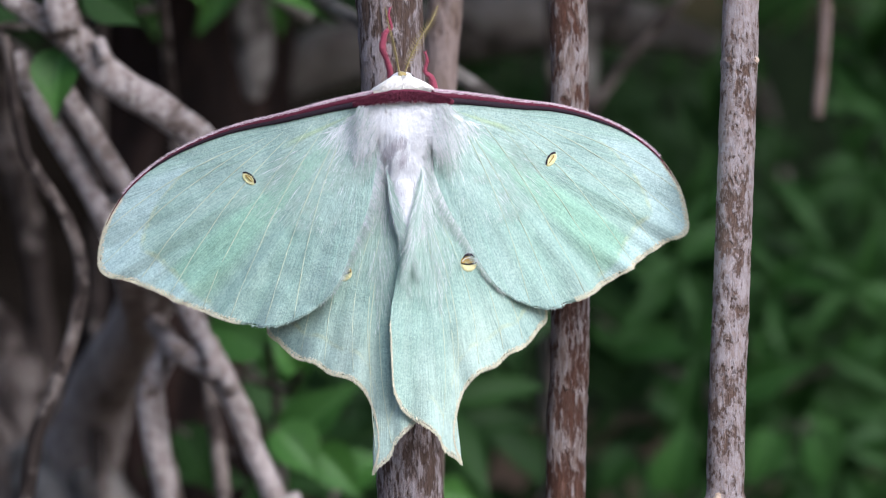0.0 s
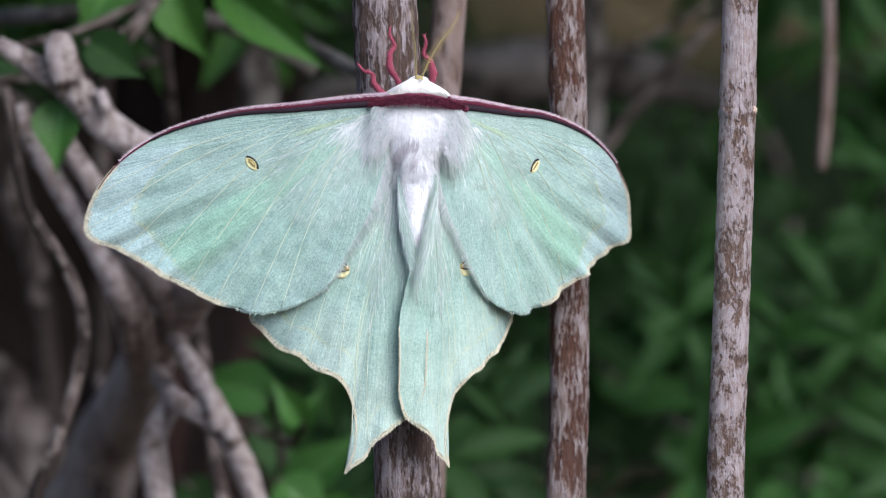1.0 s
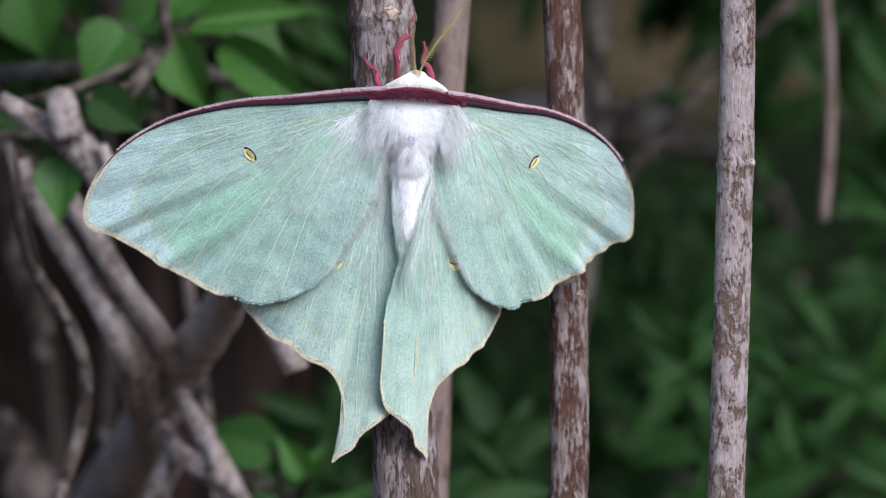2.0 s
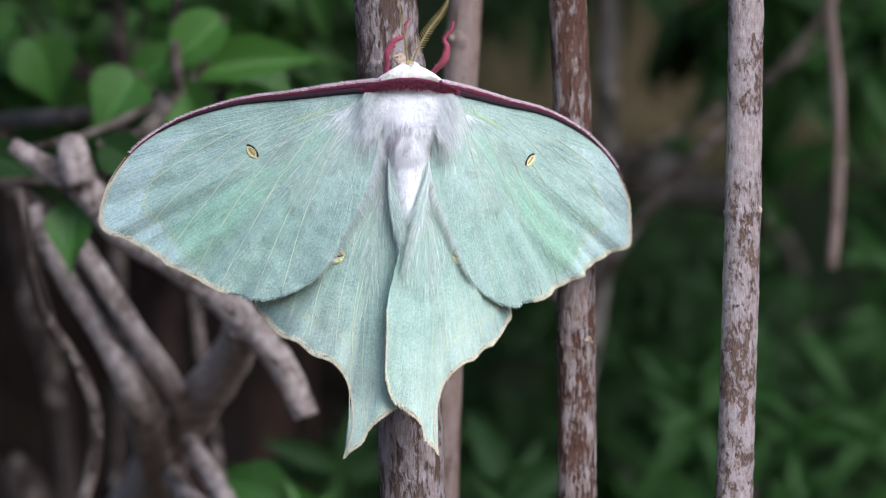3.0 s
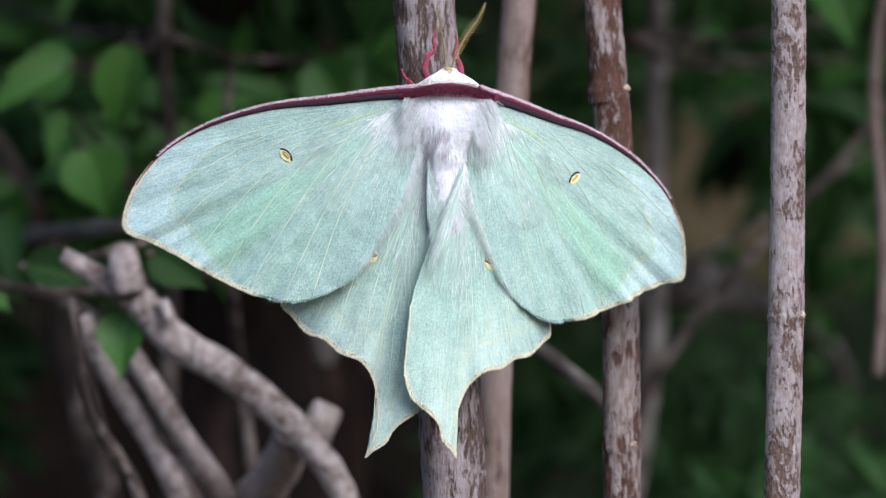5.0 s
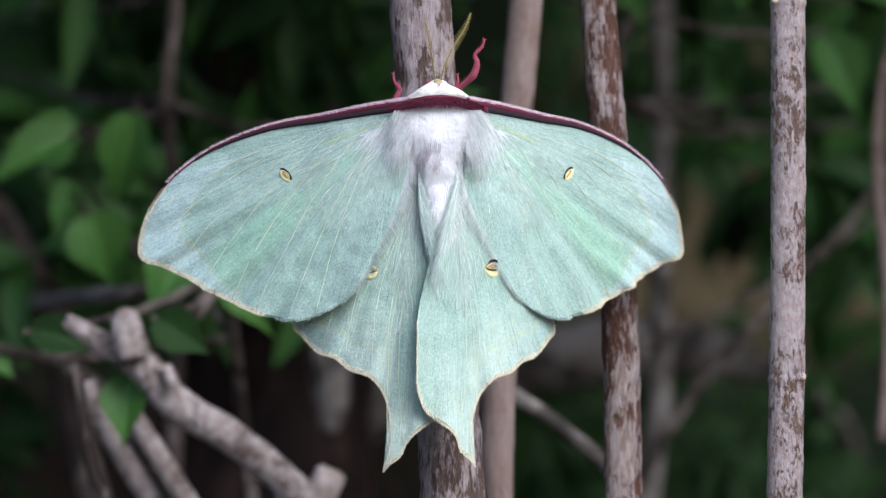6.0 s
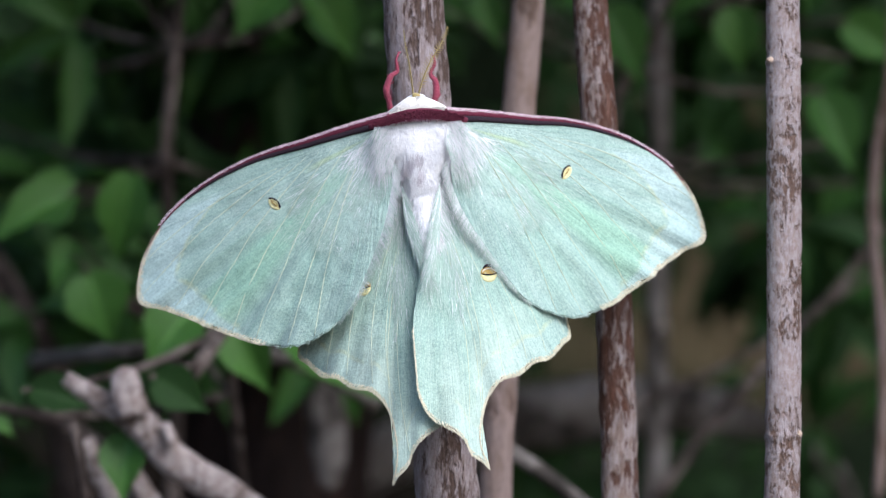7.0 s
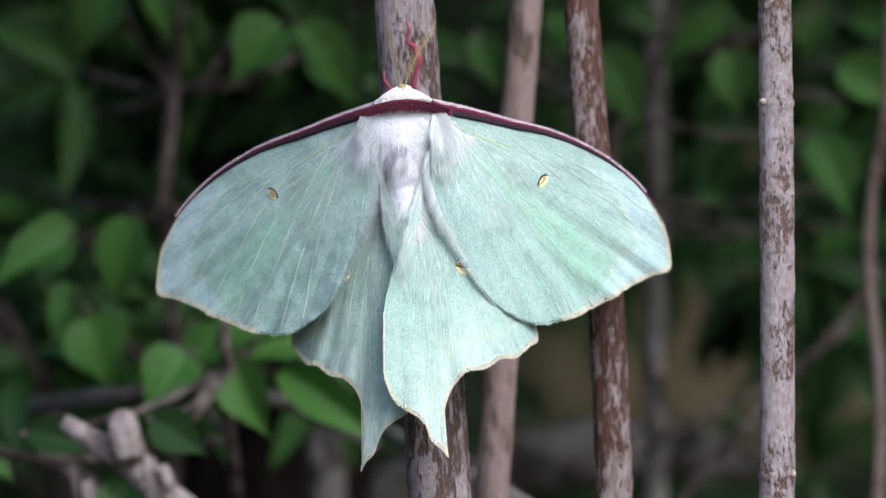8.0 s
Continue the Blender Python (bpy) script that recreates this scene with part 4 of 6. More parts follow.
def make_forewing(side, parent, rnd):
    span, bulge, folds = 0.056, 0.0011, 0.00046
    bm, edge = wing_surface(side, FORE_LINE, 260, 70, span, bulge, folds)
    wing = part("forewing", bm, M_FORE, parent, "pale mint forewing with a maroon leading edge")
    wing.modifiers.new("thickness", "SOLIDIFY").thickness = 0.00012
    n = len(edge) - 1
    # leading edge: frosted top, maroon band, dark stripe
    for name, lo, hi, r0, r1, lift, shift, mat, label in (("costa", 0.0, 0.40, 0.00066, 0.00006, 0.0003, 0.00018, M_MAROON, "maroon leading edge"),
                                                          ("costal_stripe", 0.0, 0.31, 0.00062, 0.00024, 0.00028, -0.00085, M_BLACK, "dark stripe")):
        bm = bmesh.new()
        pts = []
        for i in range(int(lo * n), int(hi * n) + 1, 4):
            t = (i / n - lo) / (hi - lo)
            e = edge[i]
            k = (edge[min(n, i + 3)] - edge[max(0, i - 3)]).normalized()
            up = Vector((-k.z, 0, k.x))
            up = up if up.z > 0 or up.x > 0 else -up
            r = r0 + (r1 - r0) * t ** 1.05
            pts.append((on_wing(e + up * shift * (1 - t), side, span, bulge, folds, lift), r))
        tube(bm, pts, 10, 0.0008, 0.12, 900, squash=0.6)
        if name == "costa":
            for _ in range(2600):
                i = int(rnd.random() ** 1.3 * len(pts) * 0.85)
                f = rnd.random()
                a = 1.35 * rnd.random() ** 1.6
                p, r = pts[i][0].lerp(pts[i + 1][0], f), pts[i][1] + (pts[i + 1][1] - pts[i][1]) * f
                hair(bm, p + Vector((0, -r * 0.62 * math.sin(a), r * 1.02 * math.cos(a))), (side * rnd.uniform(0.5, 1.0), rnd.uniform(-0.35, -0.05), rnd.uniform(-0.25, 0.25) + 0.25 * math.cos(a)), (side * 0.3, 0, -0.1), rnd.uniform(0.0002, 0.0006), 0.00004, 1)
        part(name, bm, [mat, M_ROSE], wing, label)
    bm = bmesh.new()
    fringe(bm, edge, 0.365, 0.66, side, span, bulge, folds, 0.00005, 1500, rnd)
    part("fringe", bm, M_CREAM, wing, "cream fringe")
    bm = bmesh.new()
    fringe(bm, edge, 0.66, 0.84, side, span, bulge, folds, 0.00006, 60, rnd)
    part("inner_edge", bm, M_FUR_MINT, wing, "downy pale inner edge")
    # veins fan out from the hinge
    for s in (0.41, 0.455, 0.51, 0.555, 0.60, 0.645, 0.69, 0.73):
        e = edge[int(s * n)]
        bm = bmesh.new()
        pts = []
        for i in range(13):
            t = i / 12
            f = max(0.08, 1.0 - (s - 0.27) / 0.46)
            root = Vector((0.029, 0, -0.0085)) * f ** 0.8
            p = root.lerp(e * 0.985, t) + Vector((0.0010, 0, 0.0010)) * math.sin(math.pi * t)
            pts.append((on_wing(p, side, span, bulge, folds, 0.00013), (0.00010 - 0.00003 * t) * min(1.0, 0.25 + 3 * t)))
        tube(bm, pts, 5, 0.002, 0.2, 600)
        part("vein", bm, M_VEIN, wing)
    eyespot(wing, side, 22.1, 12.8, -40, (1.5, 0.8), span, bulge, folds)
    # long soft hair over the inner base
    bm = bmesh.new()
    for _ in range(13000):
        s = rnd.uniform(0.62, 0.99) if rnd.random() < 0.75 else rnd.uniform(0.45, 0.7)
        t = rnd.uniform(0.02, 0.62) ** 1.25
        e = edge[int(s * n)] * t
        p = on_wing(e, side, span, bulge, folds, 0.0001)
        way = Vector((edge[int(s * n)].x * side, 0, edge[int(s * n)].z)).normalized() + Vector((rnd.uniform(-0.25, 0.25), rnd.uniform(-0.10, -0.01), rnd.uniform(-0.25, 0.25)))
        hair(bm, p, way, (rnd.uniform(-0.15, 0.15), 0.03, rnd.uniform(-0.15, 0.15)), rnd.uniform(0.0016, 0.0045) * (1.2 - t), rnd.uniform(0.00006, 0.00010) * (1.2 - t), 0 if rnd.random() < 0.08 + 0.72 * (1 - smooth(0.08, 0.24, t)) else 1)
    for _ in range(1500):      # white fluff falls from the thorax over the wing's root
        s = rnd.uniform(0.46, 0.99)
        e = edge[int(s * n)]
        p = on_wing(e.normalized() * 0.0085 * rnd.random() ** 1.2, side, span, bulge, folds, 0.0002)
        way = Vector((e.x * side, 0, e.z)).normalized() * 0.6 + Vector((rnd.uniform(-0.3, 0.3), rnd.uniform(-0.2, -0.05), rnd.uniform(-0.9, -0.2)))
        hair(bm, p, way, (0, 0.08, -0.15), rnd.uniform(0.0014, 0.0042), rnd.uniform(0.00005, 0.00009), 0 if rnd.random() < 0.62 else 1)
    for _ in range(3000):      # soft down along the inner edge falls over the hindwing
        s = rnd.uniform(0.77, 0.99)
        e = edge[min(n, int(s * n))]
        p = on_wing(e * rnd.uniform(0.95, 1.0), side, span, bulge, folds, 0.0001)
        hair(bm, p, (side * rnd.uniform(-0.75, 0.15), rnd.uniform(-0.05, 0.30), rnd.uniform(-1.0, -0.6)), (-side * 0.1, 0.12, -0.1), rnd.uniform(0.0009, 0.0032) * (0.3 + 0.7 * smooth(0.77, 0.92, s)), rnd.uniform(0.00003, 0.00006), 0 if rnd.random() < 0.25 + 0.5 * smooth(0.85, 0.97, s) else 1)
    tagged(part("wing_hair", bm, [M_FUR, M_FUR_MINT], wing, "soft white hair"), kind="stuff")
    return wing


def make_hindwing(side, parent, rnd):
    span, bulge, folds = 0.060, 0.0014, 0.00050
    line = HIND_LINE
    if side > 0:      # the upper wing's tail is a little shorter and bends inwards
        line = [(x - 0.9 * smooth(40, 54, z), z - 1.1 * smooth(42, 54, z)) for x, z in HIND_LINE]
    bm, edge = wing_surface(side, line, 260, 60, span, bulge, folds)
    wing = part("hindwing", bm, M_HIND, parent, "pale mint hindwing drawn out into a tail")
    wing.modifiers.new("thickness", "SOLIDIFY").thickness = 0.00012
    n = len(edge) - 1
    bm = bmesh.new()
    fringe(bm, edge, 0.215, 0.80, side, span, bulge, folds, 0.00005, 2200, rnd)
    part("fringe", bm, M_CREAM, wing, "cream fringe")
    for s, start in ((0.24, 0.45), (0.29, 0.40), (0.335, 0.36), (0.375, 0.33), (0.42, 0.30), (0.475, 0.30), (0.545, 0.28), (0.60, 0.30)):
        e = edge[int(s * n)]
        bm = bmesh.new()
        pts = [(on_wing(e * (start + (0.97 - start) * i / 12) + Vector((0.0016 * math.sin(i * 0.26), 0, 0)), side, span, bulge, folds, 0.0001), 0.00008) for i in range(13)]
        tube(bm, pts, 5, 0.002, 0.2, 600)
        part("vein", bm, M_VEIN, wing)
    eyespot(wing, side, 8.3 if side < 0 else 7.5, 21.1 if side < 0 else 20.4, 0, (1.55, 1.45), span, bulge, folds, 0)
    bm = bmesh.new()
    for _ in range(6500):
        s = rnd.uniform(0.30, 0.99) if rnd.random() < 0.5 else rnd.uniform(0.68, 0.99)
        t = rnd.uniform(0.05, 0.55)
        d = edge[int(s * n)]
        p = on_wing(d * t, side, span, bulge, folds, 0.0001)
        way = Vector((d.x * side, 0, d.z)).normalized() + Vector((rnd.uniform(-0.3, 0.3), rnd.uniform(-0.2, -0.04), rnd.uniform(-0.2, 0.2)))
        hair(bm, p, way, (rnd.uniform(-0.15, 0.15), 0.05, -0.1), rnd.uniform(0.0025, 0.0068) * (1.1 - t), rnd.uniform(0.00004, 0.00008), 0 if rnd.random() < (0.5 if t < 0.2 else 0.12) else 1)
    for _ in range(3200):      # longer hair falls inwards over the abdomen's flank
        s = rnd.uniform(0.87, 0.985)
        d = edge[int(s * n)]
        t = rnd.uniform(0.45, 1.0)
        p = on_wing(d * t, side, span, bulge, folds, rnd.uniform(0.0008, 0.0026))
        hair(bm, p, (-side * rnd.uniform(-0.05, 0.5), rnd.uniform(-0.28, -0.08), -1), (-side * 0.15, 0.1, -0.1), rnd.uniform(0.0018, 0.0042), rnd.uniform(0.00004, 0.00008), 0 if rnd.random() < 0.25 else 1)
    tagged(part("wing_hair", bm, [M_FUR, M_FUR_MINT], wing, "soft white hair"), kind="stuff")
    return wing


def make_antenna(side, parent, rnd):
    """A comb-like antenna: curved shaft with fine teeth on both sides, shorter towards the tip."""
    bm = bmesh.new()
    path = [Vector((0.0001, -0.0002, 0)), Vector((0.0011, -0.0010, 0.0026)), Vector((0.0027, -0.0016, 0.0056)), Vector((0.0047, -0.0018, 0.0084)), Vector((0.0060, -0.0016, 0.0112))]
    if side < 0:
        path = [Vector((p.x * -0.28 - 0.0001, p.y, p.z)) for p in path]
    pts = curve_points([(p, 0.00018 - 0.00003 * i) for i, p in enumerate(path)], 0.00022)
    tube(bm, [(p, r) for p, r in pts[::4]] + [pts[-1]], 6, 0.0006)
    flat = Vector((1, 0, -0.45)) if side > 0 else Vector((0.45, -0.9, -0.1))
    for i in range(6, len(pts), 2):
        t = i / len(pts)
        k = (pts[min(i + 1, len(pts) - 1)][0] - pts[i - 1][0]).normalized()
        w = 0.00105 * math.sin(math.pi * min(1, t * 0.85 + 0.16)) ** 0.8 + 0.0001
        for s in (-1, 1):
            hair(bm, pts[i][0], flat.normalized() * s + k * 0.55, (0, 0, 0), w, 0.00013)
    return part("antenna", bm, M_ANT, parent, "straw-coloured feathery antenna")


def make_leg(name, side, parent, rnd, length):
    """A furry jointed leg, its foot at the origin, running down and bending at the knee."""
    bm = bmesh.new()
    L = length
    pts = [((0, 0, 0), 0.00016), ((side * 0.0002, 0, -0.12 * L), 0.00030), ((-side * 0.0004, -0.0001, -0.26 * L), 0.00036), ((side * 0.0006, -0.0002, -0.36 * L), 0.00058), ((side * 0.0009, -0.0001, -0.55 * L), 0.00074),
           ((side * 0.0002, 0.0005, -0.68 * L), 0.00052), ((-side * 0.0006, 0.0013, -0.85 * L), 0.0006), ((-side * 0.0008, 0.002, -L), 0.0006)]
    tube(bm, [(p, r * 0.85) for p, r in pts], 10, 0.0004, 0.2, 900)
    for s in (-1, 1):
        hair(bm, (0, 0, 0), (s * 0.8, 0.5, 0.5), (0, 0.3, 0), 0.0006, 0.00014)
    for _ in range(260):
        t = rnd.uniform(0.1, 1.0)
        i = min(len(pts) - 2, int(t * (len(pts) - 1)))
        p = Vector(pts[i][0]).lerp(Vector(pts[i + 1][0]), rnd.random())
        a = rnd.uniform(0, 2 * math.pi)
        o = Vector((math.cos(a), math.sin(a), 0))
        hair(bm, p + o * pts[i][1] * 0.8, o + Vector((0, 0, 0.9)), (0, 0, 0), rnd.uniform(0.0003, 0.0006), 0.00007)
    return part(name, bm, M_PINK, parent, "furry maroon-pink leg")


def make_moth():
    rnd = random.Random(5)
    moth = tagged(new("moth"), "large pale mint-green moth with tailed wings climbing a cane", "moth")
    # thorax and abdomen under white fur; the cane is behind, the viewer in front
    bm = bmesh.new()
    blob(bm, (0, 0.0002, -0.0052), (0.0052, 0.0052, 0.0080), 24, 0.08, 500)
    part("thorax", bm, M_FUR, moth, "white furry thorax")
    bm = bmesh.new()
    tube(bm, [((0, 0.0, -0.007), 0.0036), ((0.0002, -0.0007, -0.0140), 0.0031), ((0.0004, -0.0011, -0.0185), 0.0025), ((0.0005, -0.0015, -0.022), 0.0017), ((0.0006, -0.0015, -0.0248), 0.0009), ((0.0006, -0.0012, -0.0262), 0.0003)], 20, 0.0008, 0.1, 500, squash=0.9)
    bmesh.ops.translate(bm, verts=bm.verts, vec=(0, 0, 0.008))
    abdomen = part("abdomen", bm, M_FUR, moth, "white furry abdomen")
    bm = bmesh.new()
    blob(bm, (0, 0.0004, 0.0026), (0.0022, 0.0024, 0.0017), 18, 0.08, 700)
    blob(bm, (-0.0014, 0.0003, 0.0030), (0.0008, 0.0009, 0.0008), 10, 0.0, slot=1)
    blob(bm, (0.0014, 0.0003, 0.0030), (0.0008, 0.0009, 0.0008), 10, 0.0, slot=1)
    blob(bm, (0, -0.0014, 0.0038), (0.0008, 0.0007, 0.0006), 10, 0.3, 900, slot=2)
    head = part("head", bm, [M_FUR, M_BLACK, M_ANT], moth, "white head with dark eyes")
    # white ruff ahead of the collar
    bm = bmesh.new()
    tube(bm, [((-0.0050, 0.0004, 0.0008), 0.0007), ((-0.0032, -0.0010, 0.0015), 0.0011), ((-0.0012, -0.0016, 0.0021), 0.0015), ((0, -0.0015, 0.0021), 0.0014), ((0.0012, -0.0016, 0.0021), 0.0015), ((0.0032, -0.0010, 0.0015), 0.0011), ((0.0050, 0.0004, 0.0008), 0.0007)], 14, 0.0006, 0.12, 700)
    for _ in range(4600):
        x = rnd.uniform(-1, 1)
        z = 0.0007 + (1 - abs(x)) * rnd.uniform(0.0, 0.0030)
        tuft = noise.noise_vector(Vector((x * 9, z * 1500, 1)))
        hair(bm, (x * 0.0052, -0.0022 + 0.002 * x * x, z), (x * 0.7 + rnd.uniform(-0.3, 0.3) + tuft.x * 0.9, -0.4, rnd.uniform(-1.0, 0.1) + tuft.z * 0.6), (0, 0.1, -0.35), rnd.uniform(0.0007, 0.0018), rnd.uniform(0.00008, 0.00015))
    part("ruff", bm, M_RUFF, moth, "creamy white ruff")
    # maroon collar band that runs into the leading edges
    bm = bmesh.new()
    tube(bm, [((-0.0086, -0.0022, -0.0012), 0.0004), ((-0.0068, -0.0034, -0.0007), 0.00068), ((-0.0045, -0.0042, -0.0001), 0.00085), ((-0.0022, -0.0050, 0.0003), 0.0009), ((0, -0.0053, 0.0004), 0.0009), ((0.0022, -0.0050, 0.0003), 0.0009), ((0.0045, -0.0042, -0.0001), 0.00085), ((0.0068, -0.0034, -0.0007), 0.00068), ((0.0086, -0.0022, -0.0012), 0.0004)], 14, 0.0005, 0.12, 900, squash=0.45)
    for _ in range(2800):
        x = rnd.uniform(-1, 1)
        hair(bm, (x * 0.0076, -0.0058 + 0.0026 * x * x, rnd.uniform(-0.0003, 0.0010) * (1 - 0.5 * abs(x) ** 3) - 0.0009 * x * x), (rnd.uniform(-0.4, 0.4) + x * 0.5, -0.2, rnd.uniform(-1.0, 0.1) * (1 - 0.6 * x * x)), (0, 0.1, -0.2), rnd.uniform(0.0003, 0.0010), 0.00010)
    part("collar", bm, M_MAROON, moth, "maroon collar band")
    bm = bmesh.new()
    for _ in range(9000):      # wide at the collar, narrowing to the abdomen
        x, z = rnd.uniform(-1, 1), rnd.uniform(-0.0122, -0.0004)
        w = 0.0074 - 0.0042 * smooth(0.0005, 0.0105, -z)
        y = 0.0003 - 0.0052 * math.sqrt(max(0.0, 1 - 0.7 * x * x)) * math.sqrt(max(0.05, 1 - ((z + 0.0045) / 0.0105) ** 2))
        tuft = noise.noise_vector(Vector((x * w * 420, z * 420, 3)))
        grey = noise.noise(Vector((x * w * 520 + 9.3, 4.7, z * 420))) + 0.55 * band_at(z, -0.0088, 0.0030) * (1 - x * x) - 0.2 * abs(x)
        tint = 1 if grey > 0.38 else 2 if abs(x) > 0.8 and rnd.random() < 1.5 * (abs(x) - 0.8) else 0
        hair(bm, (x * w, y, z), (x * 0.5 * (1 - 1.2 * smooth(0.004, 0.010, -z)) + rnd.uniform(-0.25, 0.25) + tuft.x * 0.9, rnd.uniform(-0.2, 0.04) + 0.3 * x * x, -0.9 + rnd.uniform(-0.3, 0.3) + tuft.z * 0.6), (x * 0.15, 0.2 + 0.25 * x * x, -0.2), rnd.uniform(0.0009, 0.0024) * (1 + 0.5 * x * x), rnd.uniform(0.00005, 0.00010), tint)
    for _ in range(1500):      # shoulder tufts thin out over the wing roots
        side, u = rnd.choice((-1, 1)), rnd.random()
        p = Vector((side * (0.0046 + 0.0030 * u), rnd.uniform(-0.0044, -0.0034), -0.0012 - 0.0075 * rnd.random() ** (1 + u)))
        hair(bm, p, (side * rnd.uniform(0.1, 0.7), rnd.uniform(0.15, 0.4), -1.0), (side * rnd.uniform(0.0, 0.3), 0.3, -0.2), rnd.uniform(0.0010, 0.0044), rnd.uniform(0.00003, 0.00006), 2 if rnd.random() < 0.05 + 0.2 * u else 0)
    tagged(part("fur", bm, [M_FUR, M_FUR_GREY, M_FUR_MINT], moth, "long white fur"), kind="stuff")
    bm = bmesh.new()
    for _ in range(1700):
        t = rnd.random()
        z = -0.0005 - 0.0145 * t
        a = rnd.uniform(-1.5, 1.5)
        r = 0.0033 - 0.0025 * t
        hair(bm, (0.0007 * t + math.sin(a) * r, -0.0007 - math.cos(a) * r - 0.0011 * t, z), (math.sin(a) * 0.45 + rnd.uniform(-0.25, 0.25), -0.08, -1), (0, 0.05, -0.1), rnd.uniform(0.0010, 0.0030), rnd.uniform(0.00006, 0.00012), 1 if noise.noise(Vector((a * 1.6, 0, z * 520))) > 0.26 else 0)
    for _ in range(1500):      # flank hair lies out over the hindwings' inner edges
        side, t = rnd.choice((-1, 1)), rnd.random()
        r = 0.0034 - 0.0024 * t
        hair(bm, (0.0007 * t + side * r * rnd.uniform(0.75, 1.0), rnd.uniform(-0.0022, 0.0004) - 0.0011 * t, 0.0010 - 0.0145 * t), (side * rnd.uniform(0.1, 0.7), rnd.uniform(0.0, 0.35), -1), (side * rnd.uniform(-0.1, 0.25), 0.15, -0.1), rnd.uniform(0.0016, 0.0044), rnd.uniform(0.00004, 0.00008), 2 if rnd.random() < 0.5 else 0)
    tagged(part("fur", bm, [M_FUR, M_FUR_GREY, M_FUR_MINT], abdomen), kind="stuff")
    wings = {"abdomen": abdomen}
    for key, side in (("left", -1), ("right", 1)):
        wings["fore_" + key] = make_forewing(side, moth, rnd)
        wings["hind_" + key] = make_hindwing(side, moth, rnd)
        wings["feeler_" + key] = make_antenna(side, moth, rnd)
        wings["fore_leg_" + key] = make_leg("foreleg", side, moth, rnd, 0.0125)
        wings["mid_leg_" + key] = make_leg("midleg", side, moth, rnd, 0.0120)
    return moth, wings


moth, moth_parts = make_moth()


